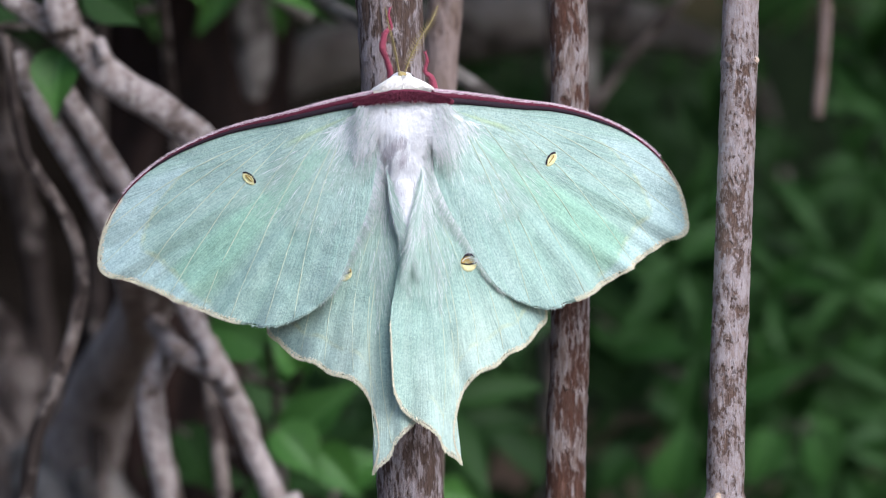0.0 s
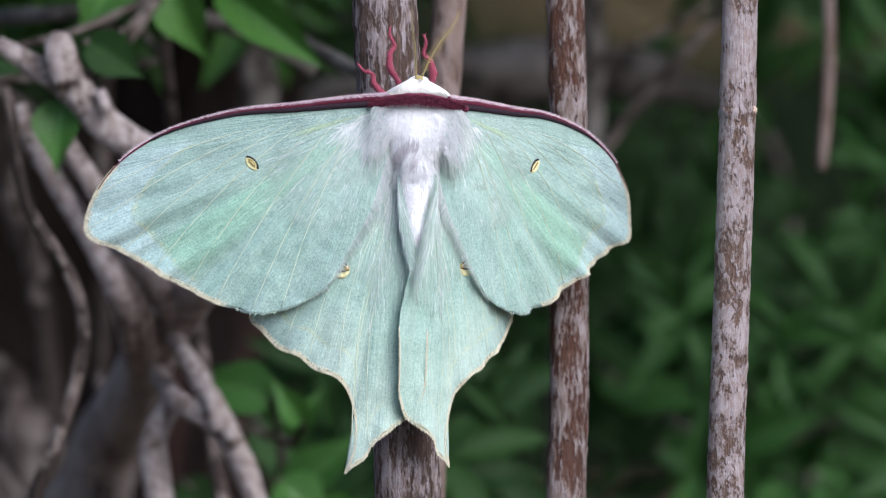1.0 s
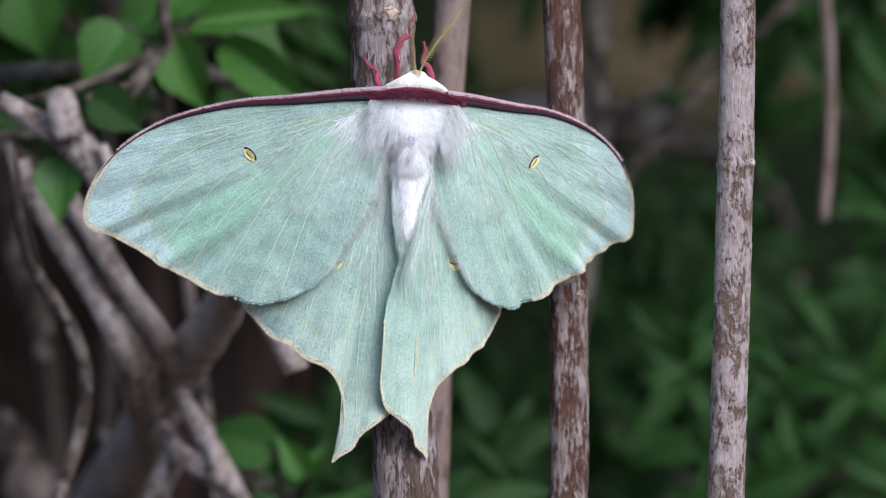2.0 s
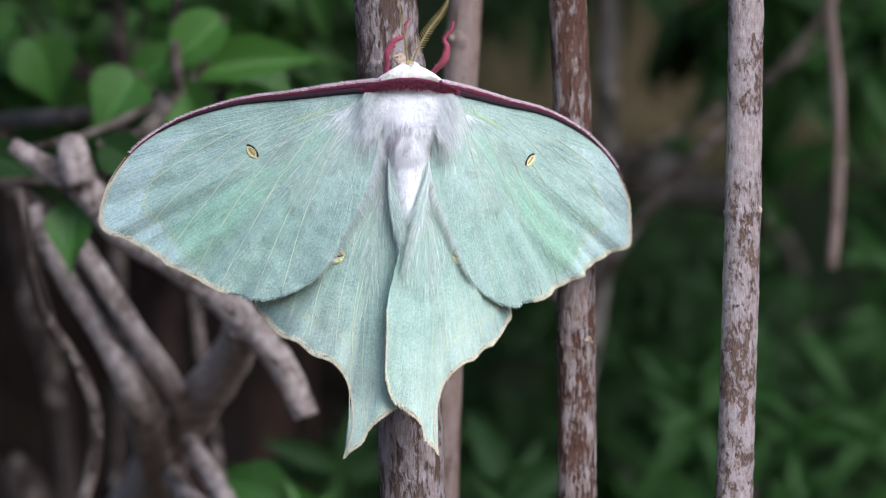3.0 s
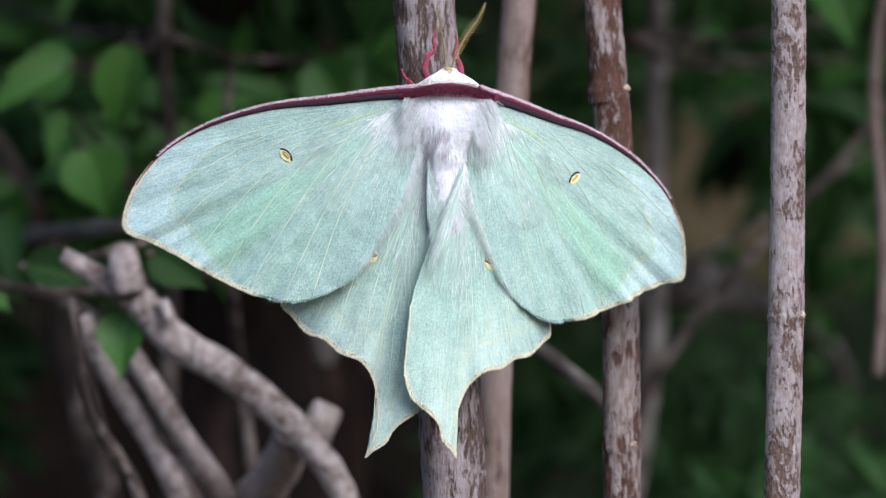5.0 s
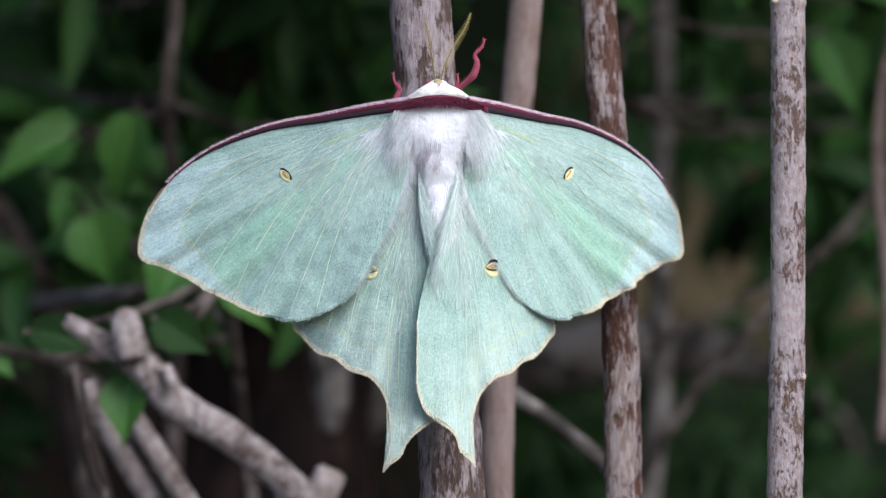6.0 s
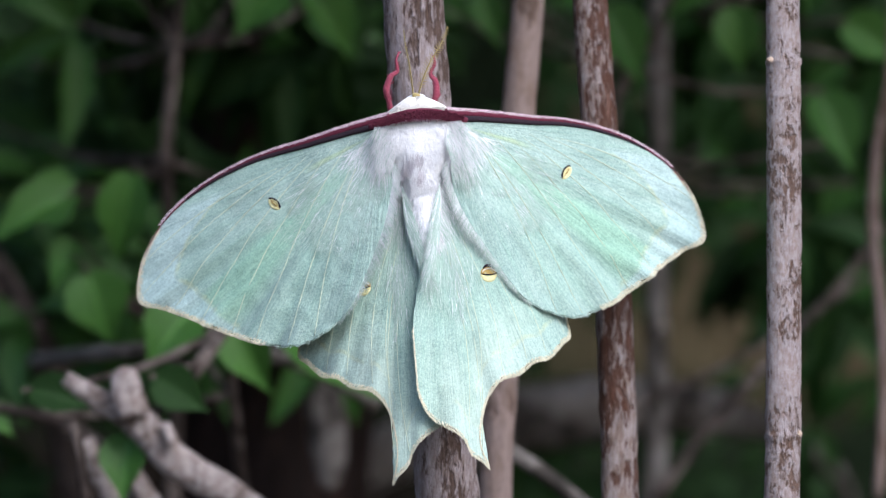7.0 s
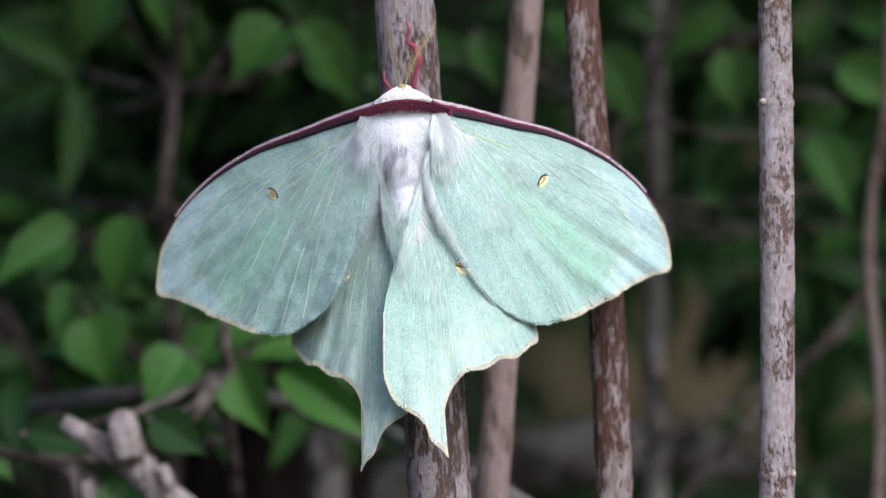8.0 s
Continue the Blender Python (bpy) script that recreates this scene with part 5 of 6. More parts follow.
# ---- what moves ----
def motions():
    # body: climbs and sways with the cane
    walk(moth, [
        (0, pose(0.00134, -0.015, 0.98748, 0.00, -1.90, 0.00)),
        (0.2, pose(0.00207, -0.015, 0.98803, 0.00, -0.04, 0.00)),
        (0.5, pose(0.00387, -0.015, 0.99024, 0.00, 1.81, 0.00)),
        (0.7, pose(0.00479, -0.015, 0.99163, 0.00, 4.10, 0.00)),
        (1, pose(0.00432, -0.015, 0.99544, 0.00, 2.32, 0.00)),
        (1.2, pose(0.00335, -0.015, 0.99837, 0.00, 1.58, 0.00)),
        (2.3, pose(0.00431, -0.015, 1.00751, 0.00, 4.50, 0.00)),
        (2.5, pose(0.00346, -0.015, 1.00924, 0.00, 4.50, 0.00)),
        (2.8, pose(0.00181, -0.015, 1.01338, 0.00, 1.37, 0.00)),
        (3, pose(0.00159, -0.015, 1.01529, 0.00, 0.90, 0.00)),
        (3.2, pose(0.00203, -0.015, 1.01742, 0.00, -0.43, 0.00)),
        (3.5, pose(0.00292, -0.015, 1.0197, 0.00, -1.47, 0.00)),
        (3.7, pose(0.00283, -0.015, 1.02107, 0.00, 0.70, 0.00)),
        (4, pose(0.00199, -0.015, 1.02322, 0.00, -1.04, 0.00)),
        (4.2, pose(-0.00023, -0.015, 1.02705, 0.00, -3.27, 0.00)),
        (4.5, pose(-0.00012, -0.015, 1.03066, 0.00, -1.89, 0.00)),
        (4.7, pose(0.00045, -0.015, 1.03139, 0.00, 1.48, 0.00)),
        (5.8, pose(-0.00069, -0.015, 1.03984, 0.00, -0.76, 0.00)),
        (6, pose(-0.00136, -0.015, 1.04175, 0.00, -0.16, 0.00)),
        (6.2, pose(-0.00199, -0.015, 1.04396, 0.00, 0.70, 0.00)),
        (6.5, pose(-0.00396, -0.015, 1.04718, 0.00, 0.02, 0.00)),
        (6.8, pose(-0.0044, -0.015, 1.0492, 0.00, -2.20, 0.00)),
        (7, pose(-0.00446, -0.015, 1.04975, 0.00, -3.91, 0.00)),
        (7.2, pose(-0.00416, -0.015, 1.04993, 0.00, -3.09, 0.00)),
        (7.5, pose(-0.00339, -0.015, 1.05221, 0.00, -1.04, 0.00)),
        (7.7, pose(-0.0036, -0.015, 1.05431, 0.00, -0.58, 0.00)),
        (8, pose(-0.00596, -0.015, 1.05878, 0.00, -1.81, 0.00)),
    ])
    walk(moth_parts['fore_left'], [
        (0, pose(-0.00514, -0.00157, -0.00132, -2.99, 1.35, -19.71)),
        (0.2, pose(-0.00514, -0.00155, -0.00132, -2.92, 3.33, -29.37)),
        (0.5, pose(-0.00514, -0.00193, -0.00132, 0.63, 3.62, -11.03)),
        (0.7, pose(-0.00514, -0.00219, -0.00132, 2.71, 5.15, -4.93)),
        (1, pose(-0.00514, -0.00221, -0.00132, 0.66, 5.21, -11.81)),
        (1.2, pose(-0.00514, -0.00213, -0.00132, -1.73, 3.40, -15.99)),
        (2.3, pose(-0.00514, -0.00283, -0.00132, 7.87, 5.51, -9.99)),
        (2.5, pose(-0.00514, -0.00269, -0.00132, 6.59, 6.03, -16.40)),
        (2.8, pose(-0.00514, -0.00248, -0.00132, 0.42, 4.29, -16.80)),
        (3, pose(-0.00514, -0.00224, -0.00132, -1.00, 5.61, -22.59)),
        (3.2, pose(-0.00514, -0.00282, -0.00132, 1.04, 5.67, -5.95)),
        (3.5, pose(-0.00514, -0.00094, -0.00132, -2.00, 6.30, 9.80)),
        (3.7, pose(-0.00514, -0.00205, -0.00132, 1.18, 5.02, -3.23)),
        (4, pose(-0.00514, -0.00160, -0.00132, -2.54, 5.29, -8.23)),
        (4.2, pose(-0.00514, -0.00094, -0.00132, -6.16, 4.89, -23.28)),
        (4.5, pose(-0.00514, -0.00131, -0.00132, -9.62, 5.96, -23.84)),
        (4.7, pose(-0.00514, -0.00157, -0.00132, -7.90, 6.77, -13.52)),
        (5.8, pose(-0.00514, -0.00149, -0.00132, -2.04, 3.37, -22.05)),
        (6, pose(-0.00514, -0.00159, -0.00132, -3.62, 4.97, -24.52)),
        (6.2, pose(-0.00514, -0.00177, -0.00132, -6.35, 3.85, -34.10)),
        (6.5, pose(-0.00514, -0.00193, -0.00132, -8.33, 1.55, -36.77)),
        (6.8, pose(-0.00514, -0.00160, -0.00132, -9.30, -1.53, -32.72)),
        (7, pose(-0.00514, -0.00183, -0.00132, -6.80, 2.22, -26.77)),
        (7.2, pose(-0.00514, -0.00162, -0.00132, 0.24, 1.95, -20.48)),
        (7.5, pose(-0.00514, -0.00170, -0.00132, 1.67, 4.38, -25.41)),
        (7.7, pose(-0.00514, -0.00181, -0.00132, -0.57, 3.41, -29.18)),
        (8, pose(-0.00514, -0.00189, -0.00132, -7.08, 0.62, -39.75)),
    ])
    walk(moth_parts['fore_right'], [
        (0, pose(0.00514, -0.00211, -0.00132, -2.92, -5.68, 33.31)),
        (0.2, pose(0.00514, -0.00178, -0.00132, -2.64, -4.98, 41.71)),
        (0.5, pose(0.00514, -0.00193, -0.00132, 2.29, -7.03, 48.73)),
        (0.7, pose(0.00514, -0.00219, -0.00132, 4.46, -8.91, 44.96)),
        (1, pose(0.00514, -0.00221, -0.00132, 1.98, -8.70, 49.64)),
        (1.2, pose(0.00514, -0.00213, -0.00132, 0.82, -4.97, 48.51)),
        (2.3, pose(0.00514, -0.00283, -0.00132, 7.86, -10.75, 45.61)),
        (2.5, pose(0.00514, -0.00269, -0.00132, 7.13, -10.28, 46.67)),
        (2.8, pose(0.00514, -0.00261, -0.00132, 3.34, -6.52, 47.11)),
        (3, pose(0.00514, -0.00270, -0.00132, 2.96, -4.18, 46.20)),
        (3.2, pose(0.00514, -0.00282, -0.00132, 0.79, -1.43, 46.19)),
        (3.5, pose(0.00514, -0.00225, -0.00132, 6.08, -0.70, 46.11)),
        (3.7, pose(0.00514, -0.00253, -0.00132, 7.21, -5.36, 42.08)),
        (4, pose(0.00514, -0.00267, -0.00132, 7.68, -8.37, 45.49)),
        (4.2, pose(0.00514, -0.00280, -0.00132, 2.06, -4.06, 44.62)),
        (4.5, pose(0.00514, -0.00263, -0.00132, -2.09, 2.21, 45.88)),
        (4.7, pose(0.00514, -0.00249, -0.00132, -1.31, 2.60, 40.35)),
        (5.8, pose(0.00514, -0.00212, -0.00132, 1.84, -5.79, 41.15)),
        (6, pose(0.00514, -0.00219, -0.00132, 0.25, -5.50, 42.64)),
        (6.2, pose(0.00514, -0.00248, -0.00132, -3.26, -3.84, 43.65)),
        (6.5, pose(0.00514, -0.00315, -0.00132, -7.15, -1.54, 38.09)),
        (6.8, pose(0.00514, -0.00340, -0.00132, -7.61, -3.37, 38.58)),
        (7, pose(0.00514, -0.00344, -0.00132, -3.72, -7.18, 34.86)),
        (7.2, pose(0.00514, -0.00243, -0.00132, 4.46, -11.54, 36.72)),
        (7.5, pose(0.00514, -0.00254, -0.00132, 5.66, -10.16, 38.31)),
        (7.7, pose(0.00514, -0.00289, -0.00132, 3.64, -8.56, 38.48)),
        (8, pose(0.00514, -0.00391, -0.00132, -3.96, -1.73, 37.18)),
    ])
    walk(moth_parts['hind_left'], [
        (0, pose(-0.003, 0.00061, -0.00867, -3.64, -1.78, -11.72)),
        (0.2, pose(-0.00295, 0.00029, -0.00865, -3.22, -0.21, -17.54)),
        (0.5, pose(-0.00305, 0.00043, -0.00863, 0.30, 1.03, 0.01)),
        (0.7, pose(-0.00316, 0.00069, -0.00864, 2.17, 1.24, 5.62)),
        (1, pose(-0.00309, 0.00071, -0.00868, -1.61, 1.32, -2.00)),
        (1.2, pose(-0.00308, 0.00063, -0.00873, -4.76, 0.69, -6.04)),
        (2.3, pose(-0.00316, 0.00133, -0.00869, 4.77, 1.91, -1.65)),
        (2.5, pose(-0.00314, 0.00119, -0.00873, 3.61, 2.11, -7.65)),
        (2.8, pose(-0.00309, 0.00111, -0.00878, -3.18, 0.53, -7.24)),
        (3, pose(-0.00303, 0.00120, -0.00877, -2.72, 1.84, -12.32)),
        (3.2, pose(-0.00305, 0.00132, -0.00889, -5.47, 2.56, -0.27)),
        (3.5, pose(-0.00292, 0.00075, -0.0088, 3.23, 4.64, 0.05)),
        (3.7, pose(-0.00298, 0.00103, -0.00881, 2.28, 2.62, 5.00)),
        (4, pose(-0.00292, 0.00117, -0.00882, 2.87, 2.28, 2.11)),
        (4.2, pose(-0.00287, 0.00130, -0.0088, -3.84, 2.65, -12.26)),
        (4.5, pose(-0.00291, 0.00113, -0.00875, -9.55, 4.51, -12.96)),
        (4.7, pose(-0.00298, 0.00099, -0.00869, -8.00, 5.35, -5.24)),
        (5.8, pose(-0.00305, 0.00062, -0.0084, -0.57, 1.71, -12.09)),
        (6, pose(-0.00308, 0.00069, -0.00834, -2.69, 1.59, -13.20)),
        (6.2, pose(-0.00307, 0.00098, -0.00832, -7.20, -0.60, -20.21)),
        (6.5, pose(-0.00312, 0.00165, -0.00828, -11.20, -2.57, -24.66)),
        (6.8, pose(-0.00306, 0.00190, -0.00828, -12.73, -3.65, -24.83)),
        (7, pose(-0.00305, 0.00195, -0.00821, -9.21, -1.65, -19.13)),
        (7.2, pose(-0.00308, 0.00093, -0.00811, 1.64, 0.16, -11.56)),
        (7.5, pose(-0.00302, 0.00104, -0.00808, 2.92, 2.55, -17.29)),
        (7.7, pose(-0.003, 0.00140, -0.00804, -0.55, 1.04, -20.33)),
        (8, pose(-0.00299, 0.00241, -0.00805, -10.70, -2.82, -31.99)),
    ])
    walk(moth_parts['hind_right'], [
        (0, pose(0.00242, -0.00019, -0.00867, -3.14, -0.67, 18.33)),
        (0.2, pose(0.00247, -0.00051, -0.00865, -1.99, 1.05, 25.73)),
        (0.5, pose(0.00237, -0.00037, -0.00863, 3.50, -2.44, 38.38)),
        (0.7, pose(0.00226, -0.00011, -0.00864, 5.10, -4.52, 36.83)),
        (1, pose(0.00233, -0.00009, -0.00868, 1.97, -4.36, 39.53)),
        (1.2, pose(0.00234, -0.00017, -0.00873, -0.76, -1.53, 39.38)),
        (2.3, pose(0.00226, 0.00053, -0.00869, 7.05, -5.81, 38.26)),
        (2.5, pose(0.00228, 0.00039, -0.00873, 5.87, -5.60, 38.54)),
        (2.8, pose(0.00233, 0.00031, -0.00878, 0.29, -2.11, 38.02)),
        (3, pose(0.00239, 0.00040, -0.00877, 0.02, 0.48, 34.87)),
        (3.2, pose(0.00237, 0.00052, -0.00889, -2.21, 3.50, 32.32)),
        (3.5, pose(0.0025, -0.00005, -0.0088, 5.48, 2.16, 35.51)),
        (3.7, pose(0.00244, 0.00023, -0.00881, 5.01, -1.13, 35.25)),
        (4, pose(0.0025, 0.00037, -0.00882, 5.65, -4.13, 38.52)),
        (4.2, pose(0.00255, 0.00050, -0.0088, -1.20, 1.61, 32.47)),
        (4.5, pose(0.00251, 0.00033, -0.00875, -6.76, 9.01, 30.05)),
        (4.7, pose(0.00244, 0.00019, -0.00869, -5.67, 8.35, 25.78)),
        (5.8, pose(0.00237, -0.00018, -0.0084, 1.16, 0.04, 28.80)),
        (6, pose(0.00234, -0.00011, -0.00834, -0.82, 1.12, 28.54)),
        (6.2, pose(0.00235, 0.00018, -0.00832, -5.95, 3.47, 26.15)),
        (6.5, pose(0.0023, 0.00085, -0.00828, -12.16, 4.21, 17.18)),
        (6.8, pose(0.00236, 0.00110, -0.00828, -13.62, 3.48, 17.78)),
        (7, pose(0.00237, 0.00115, -0.00821, -9.37, 1.65, 17.41)),
        (7.2, pose(0.00234, 0.00013, -0.00811, 3.28, -5.53, 27.19)),
        (7.5, pose(0.0024, 0.00024, -0.00808, 4.37, -4.55, 28.98)),
        (7.7, pose(0.00242, 0.00060, -0.00804, 0.83, -3.20, 28.09)),
        (8, pose(0.00243, 0.00161, -0.00805, -12.42, 5.91, 19.16)),
    ])
    walk(moth_parts['abdomen'], [
        (0, pose(0, 0.00062, -0.008, -5.05, 0, 0)),
        (0.2, pose(0, 0.00043, -0.008, -4.34, 0, 0)),
        (0.5, pose(0, 0.00051, -0.008, -0.29, 0, 0)),
        (0.7, pose(0, 0.00068, -0.008, -0.2, 0, 0)),
        (1, pose(0, 0.00069, -0.008, -1.838, 0, 0)),
        (1.2, pose(0, 0.00063, -0.008, -4.48, 0, 0)),
        (2.3, pose(0, 0.00107, -0.008, -0.2, 0, 0)),
        (2.5, pose(0, 0.00098, -0.008, -0.2, 0, 0)),
        (2.8, pose(0, 0.00094, -0.008, -3.30, 0, 0)),
        (3, pose(0, 0.00099, -0.008, -3.21, 0, 0)),
        (3.2, pose(0, 0.00106, -0.008, -5.46, 0, 0)),
        (3.5, pose(0, 0.00071, -0.008, -0.2, 0, 0)),
        (3.7, pose(0, 0.00088, -0.008, -0.2, 0, 0)),
        (4, pose(0, 0.00097, -0.008, -0.2, 0, 0)),
        (4.2, pose(0, 0.00105, -0.008, -4.27, 0, 0)),
        (4.5, pose(0, 0.00095, -0.008, -9.34, 0, 0)),
        (4.7, pose(0, 0.00086, -0.008, -8.15, 0, 0)),
        (5.8, pose(0, 0.00063, -0.008, -1.7345, 0, 0)),
        (6, pose(0, 0.00068, -0.008, -3.58, 0, 0)),
        (6.2, pose(0, 0.00086, -0.008, -7.92, 0, 0)),
        (6.5, pose(0, 0.00128, -0.008, -12.51, 0, 0)),
        (6.8, pose(0, 0.00142, -0.008, -13.86, 0, 0)),
        (7, pose(0, 0.00145, -0.008, -10.36, 0, 0)),
        (7.2, pose(0, 0.00083, -0.008, -0.2, 0, 0)),
        (7.5, pose(0, 0.00089, -0.008, -0.2, 0, 0)),
        (7.7, pose(0, 0.00112, -0.008, -1.874, 0, 0)),
        (8, pose(0, 0.00174, -0.008, -12.40, 0, 0)),
    ])
    walk(moth_parts['fore_leg_left'], [
        (0, pose(-0.00174, 0.0015, 0.01521, 0, 5.00, 0)),
        (0.2, pose(-0.00262, 0.0015, 0.0095, 0, 5.00, 0)),
        (0.5, pose(-0.00436, 0.0015, 0.00969, 0, -5.00, 0)),
        (0.7, pose(-0.00543, 0.0015, 0.00872, 0, -15.00, 0)),
        (1, pose(-0.00533, 0.0015, 0.01231, 0, -10.00, 0)),
        (1.2, pose(-0.00087, 0.0015, 0.01647, 0, 8.00, 0)),
        (1.45, pose(-0.00145, 0.0015, 0.01163, 0, 10.00, 0)),
        (1.75, pose(-0.00271, 0.0015, 0.00601, 0, 0, 0)),
        (2, pose(-0.00116, 0.0015, 0.01357, 0, 15.00, 0)),
        (2.3, pose(-0.00194, 0.0015, 0.0061, 0, 15.00, 0)),
        (2.5, pose(-0.00194, 0.0015, 0.00388, 0, 0, 0)),
        (2.8, pose(-0.00126, 0.0015, 0.01405, 0, 20.00, 0)),
        (3, pose(-0.00019, 0.0015, 0.01163, 0, 25.00, 0)),
        (3.2, pose(-0.00262, 0.0015, 0.00581, 0, 0, 0)),
        (3.5, pose(-0.00339, 0.0015, 0.00484, 0, 0, 0)),
        (3.7, pose(-0.00194, 0.0015, 0.00562, 0, 20.00, 0)),
        (4, pose(-0.00359, 0.0015, 0.0061, 0, 0, 0)),
        (4.2, pose(-0.00262, 0.0015, 0.00998, 0, 10.00, 0)),
        (4.5, pose(-0.00174, 0.0015, 0.0063, 0, 20.00, 0)),
        (4.7, pose(-0.00145, 0.0015, 0.00727, 0, 15.00, 0)),
        (5, pose(-0.00242, 0.0015, 0.01066, 0, 8.00, 0)),
        (5.25, pose(-0.00233, 0.0015, 0.00678, 0, 0, 0)),
        (5.55, pose(-0.00174, 0.0015, 0.0126, 0, 12.00, 0)),
        (5.8, pose(-0.00213, 0.0015, 0.00688, 0, 0, 0)),
        (6, pose(-0.00174, 0.0015, 0.00436, 0, 0, 0)),
        (6.2, pose(-0.00194, 0.0015, 0.00388, 0, 0, 0)),
        (6.5, pose(-0.00242, 0.0015, 0.01056, 0, 8.00, 0)),
        (6.8, pose(-0.00271, 0.0015, 0.00872, 0, 10.00, 0)),
        (7, pose(-0.00252, 0.0015, 0.01182, 0, 15.00, 0)),
        (7.2, pose(-0.00281, 0.0015, 0.01037, 0, 10.00, 0)),
        (7.5, pose(-0.00329, 0.0015, 0.00746, 0, -5.00, 0)),
        (7.7, pose(-0.00194, 0.0015, 0.00388, 0, 0, 0)),
        (8, pose(-0.0032, 0.0015, 0.00678, 0, -10.00, 0)),
    ])
    walk(moth_parts['fore_leg_right'], [
        (0, pose(0.00407, 0.0015, 0.00746, 0, -5.00, 0)),
        (0.2, pose(0.00242, 0.0015, 0.01822, 0, 5.00, 0)),
        (0.5, pose(0.00097, 0.0015, 0.01628, 0, 2.00, 0)),
        (0.7, pose(0.00019, 0.0015, 0.01502, 0, -5.00, 0)),
        (1, pose(0.00058, 0.0015, 0.01124, 0, -8.00, 0)),
        (1.2, pose(0.00174, 0.0015, 0.00795, 0, 5.00, 0)),
        (1.45, pose(0.00213, 0.0015, 0.00678, 0, 0, 0)),
        (1.75, pose(0.00116, 0.0015, 0.01454, 0, -5.00, 0)),
        (2, pose(0.00078, 0.0015, 0.00921, 0, -8.00, 0)),
        (2.3, pose(0.00029, 0.0015, 0.01405, 0, -15.00, 0)),
        (2.5, pose(0.00107, 0.0015, 0.01211, 0, -12.00, 0)),
        (2.8, pose(0.00165, 0.0015, 0.00853, 0, 0, 0)),
        (3, pose(0.00736, 0.0015, 0.01114, 0, 20.00, 0)),
        (3.2, pose(-0.00048, 0.0015, 0.01424, 0, -12.00, 0)),
        (3.5, pose(-0.00126, 0.0015, 0.01386, 0, -20.00, 0)),
        (3.7, pose(-0.00058, 0.0015, 0.01434, 0, -15.00, 0)),
        (4, pose(-0.0001, 0.0015, 0.01269, 0, -15.00, 0)),
        (4.2, pose(0.00242, 0.0015, 0.00824, 0, -5.00, 0)),
        (4.5, pose(0.00727, 0.0015, 0.01095, 0, 20.00, 0)),
        (4.7, pose(0.00029, 0.0015, 0.01405, 0, -8.00, 0)),
        (5, pose(0.00116, 0.0015, 0.00969, 0, 0, 0)),
        (5.25, pose(0.00271, 0.0015, 0.01454, 0, 8.00, 0)),
        (5.55, pose(0.00291, 0.0015, 0.00921, 0, 0, 0)),
        (5.8, pose(0.00291, 0.0015, 0.00804, 0, -5.00, 0)),
        (6, pose(0.00339, 0.0015, 0.00533, 0, 5.00, 0)),
        (6.2, pose(0.00126, 0.0015, 0.01705, 0, 0, 0)),
        (6.5, pose(0.00329, 0.0015, 0.01328, 0, 0, 0)),
        (6.8, pose(0.00339, 0.0015, 0.01095, 0, 8.00, 0)),
        (7, pose(0.00359, 0.0015, 0.01076, 0, 8.00, 0)),
        (7.2, pose(0.003, 0.0015, 0.01037, 0, 8.00, 0)),
        (7.5, pose(0.00223, 0.0015, 0.00795, 0, -10.00, 0)),
        (7.7, pose(0.00436, 0.0015, 0.0157, 0, -2.00, 0)),
        (8, pose(0.00116, 0.0015, 0.01531, 0, -8.00, 0)),
    ])
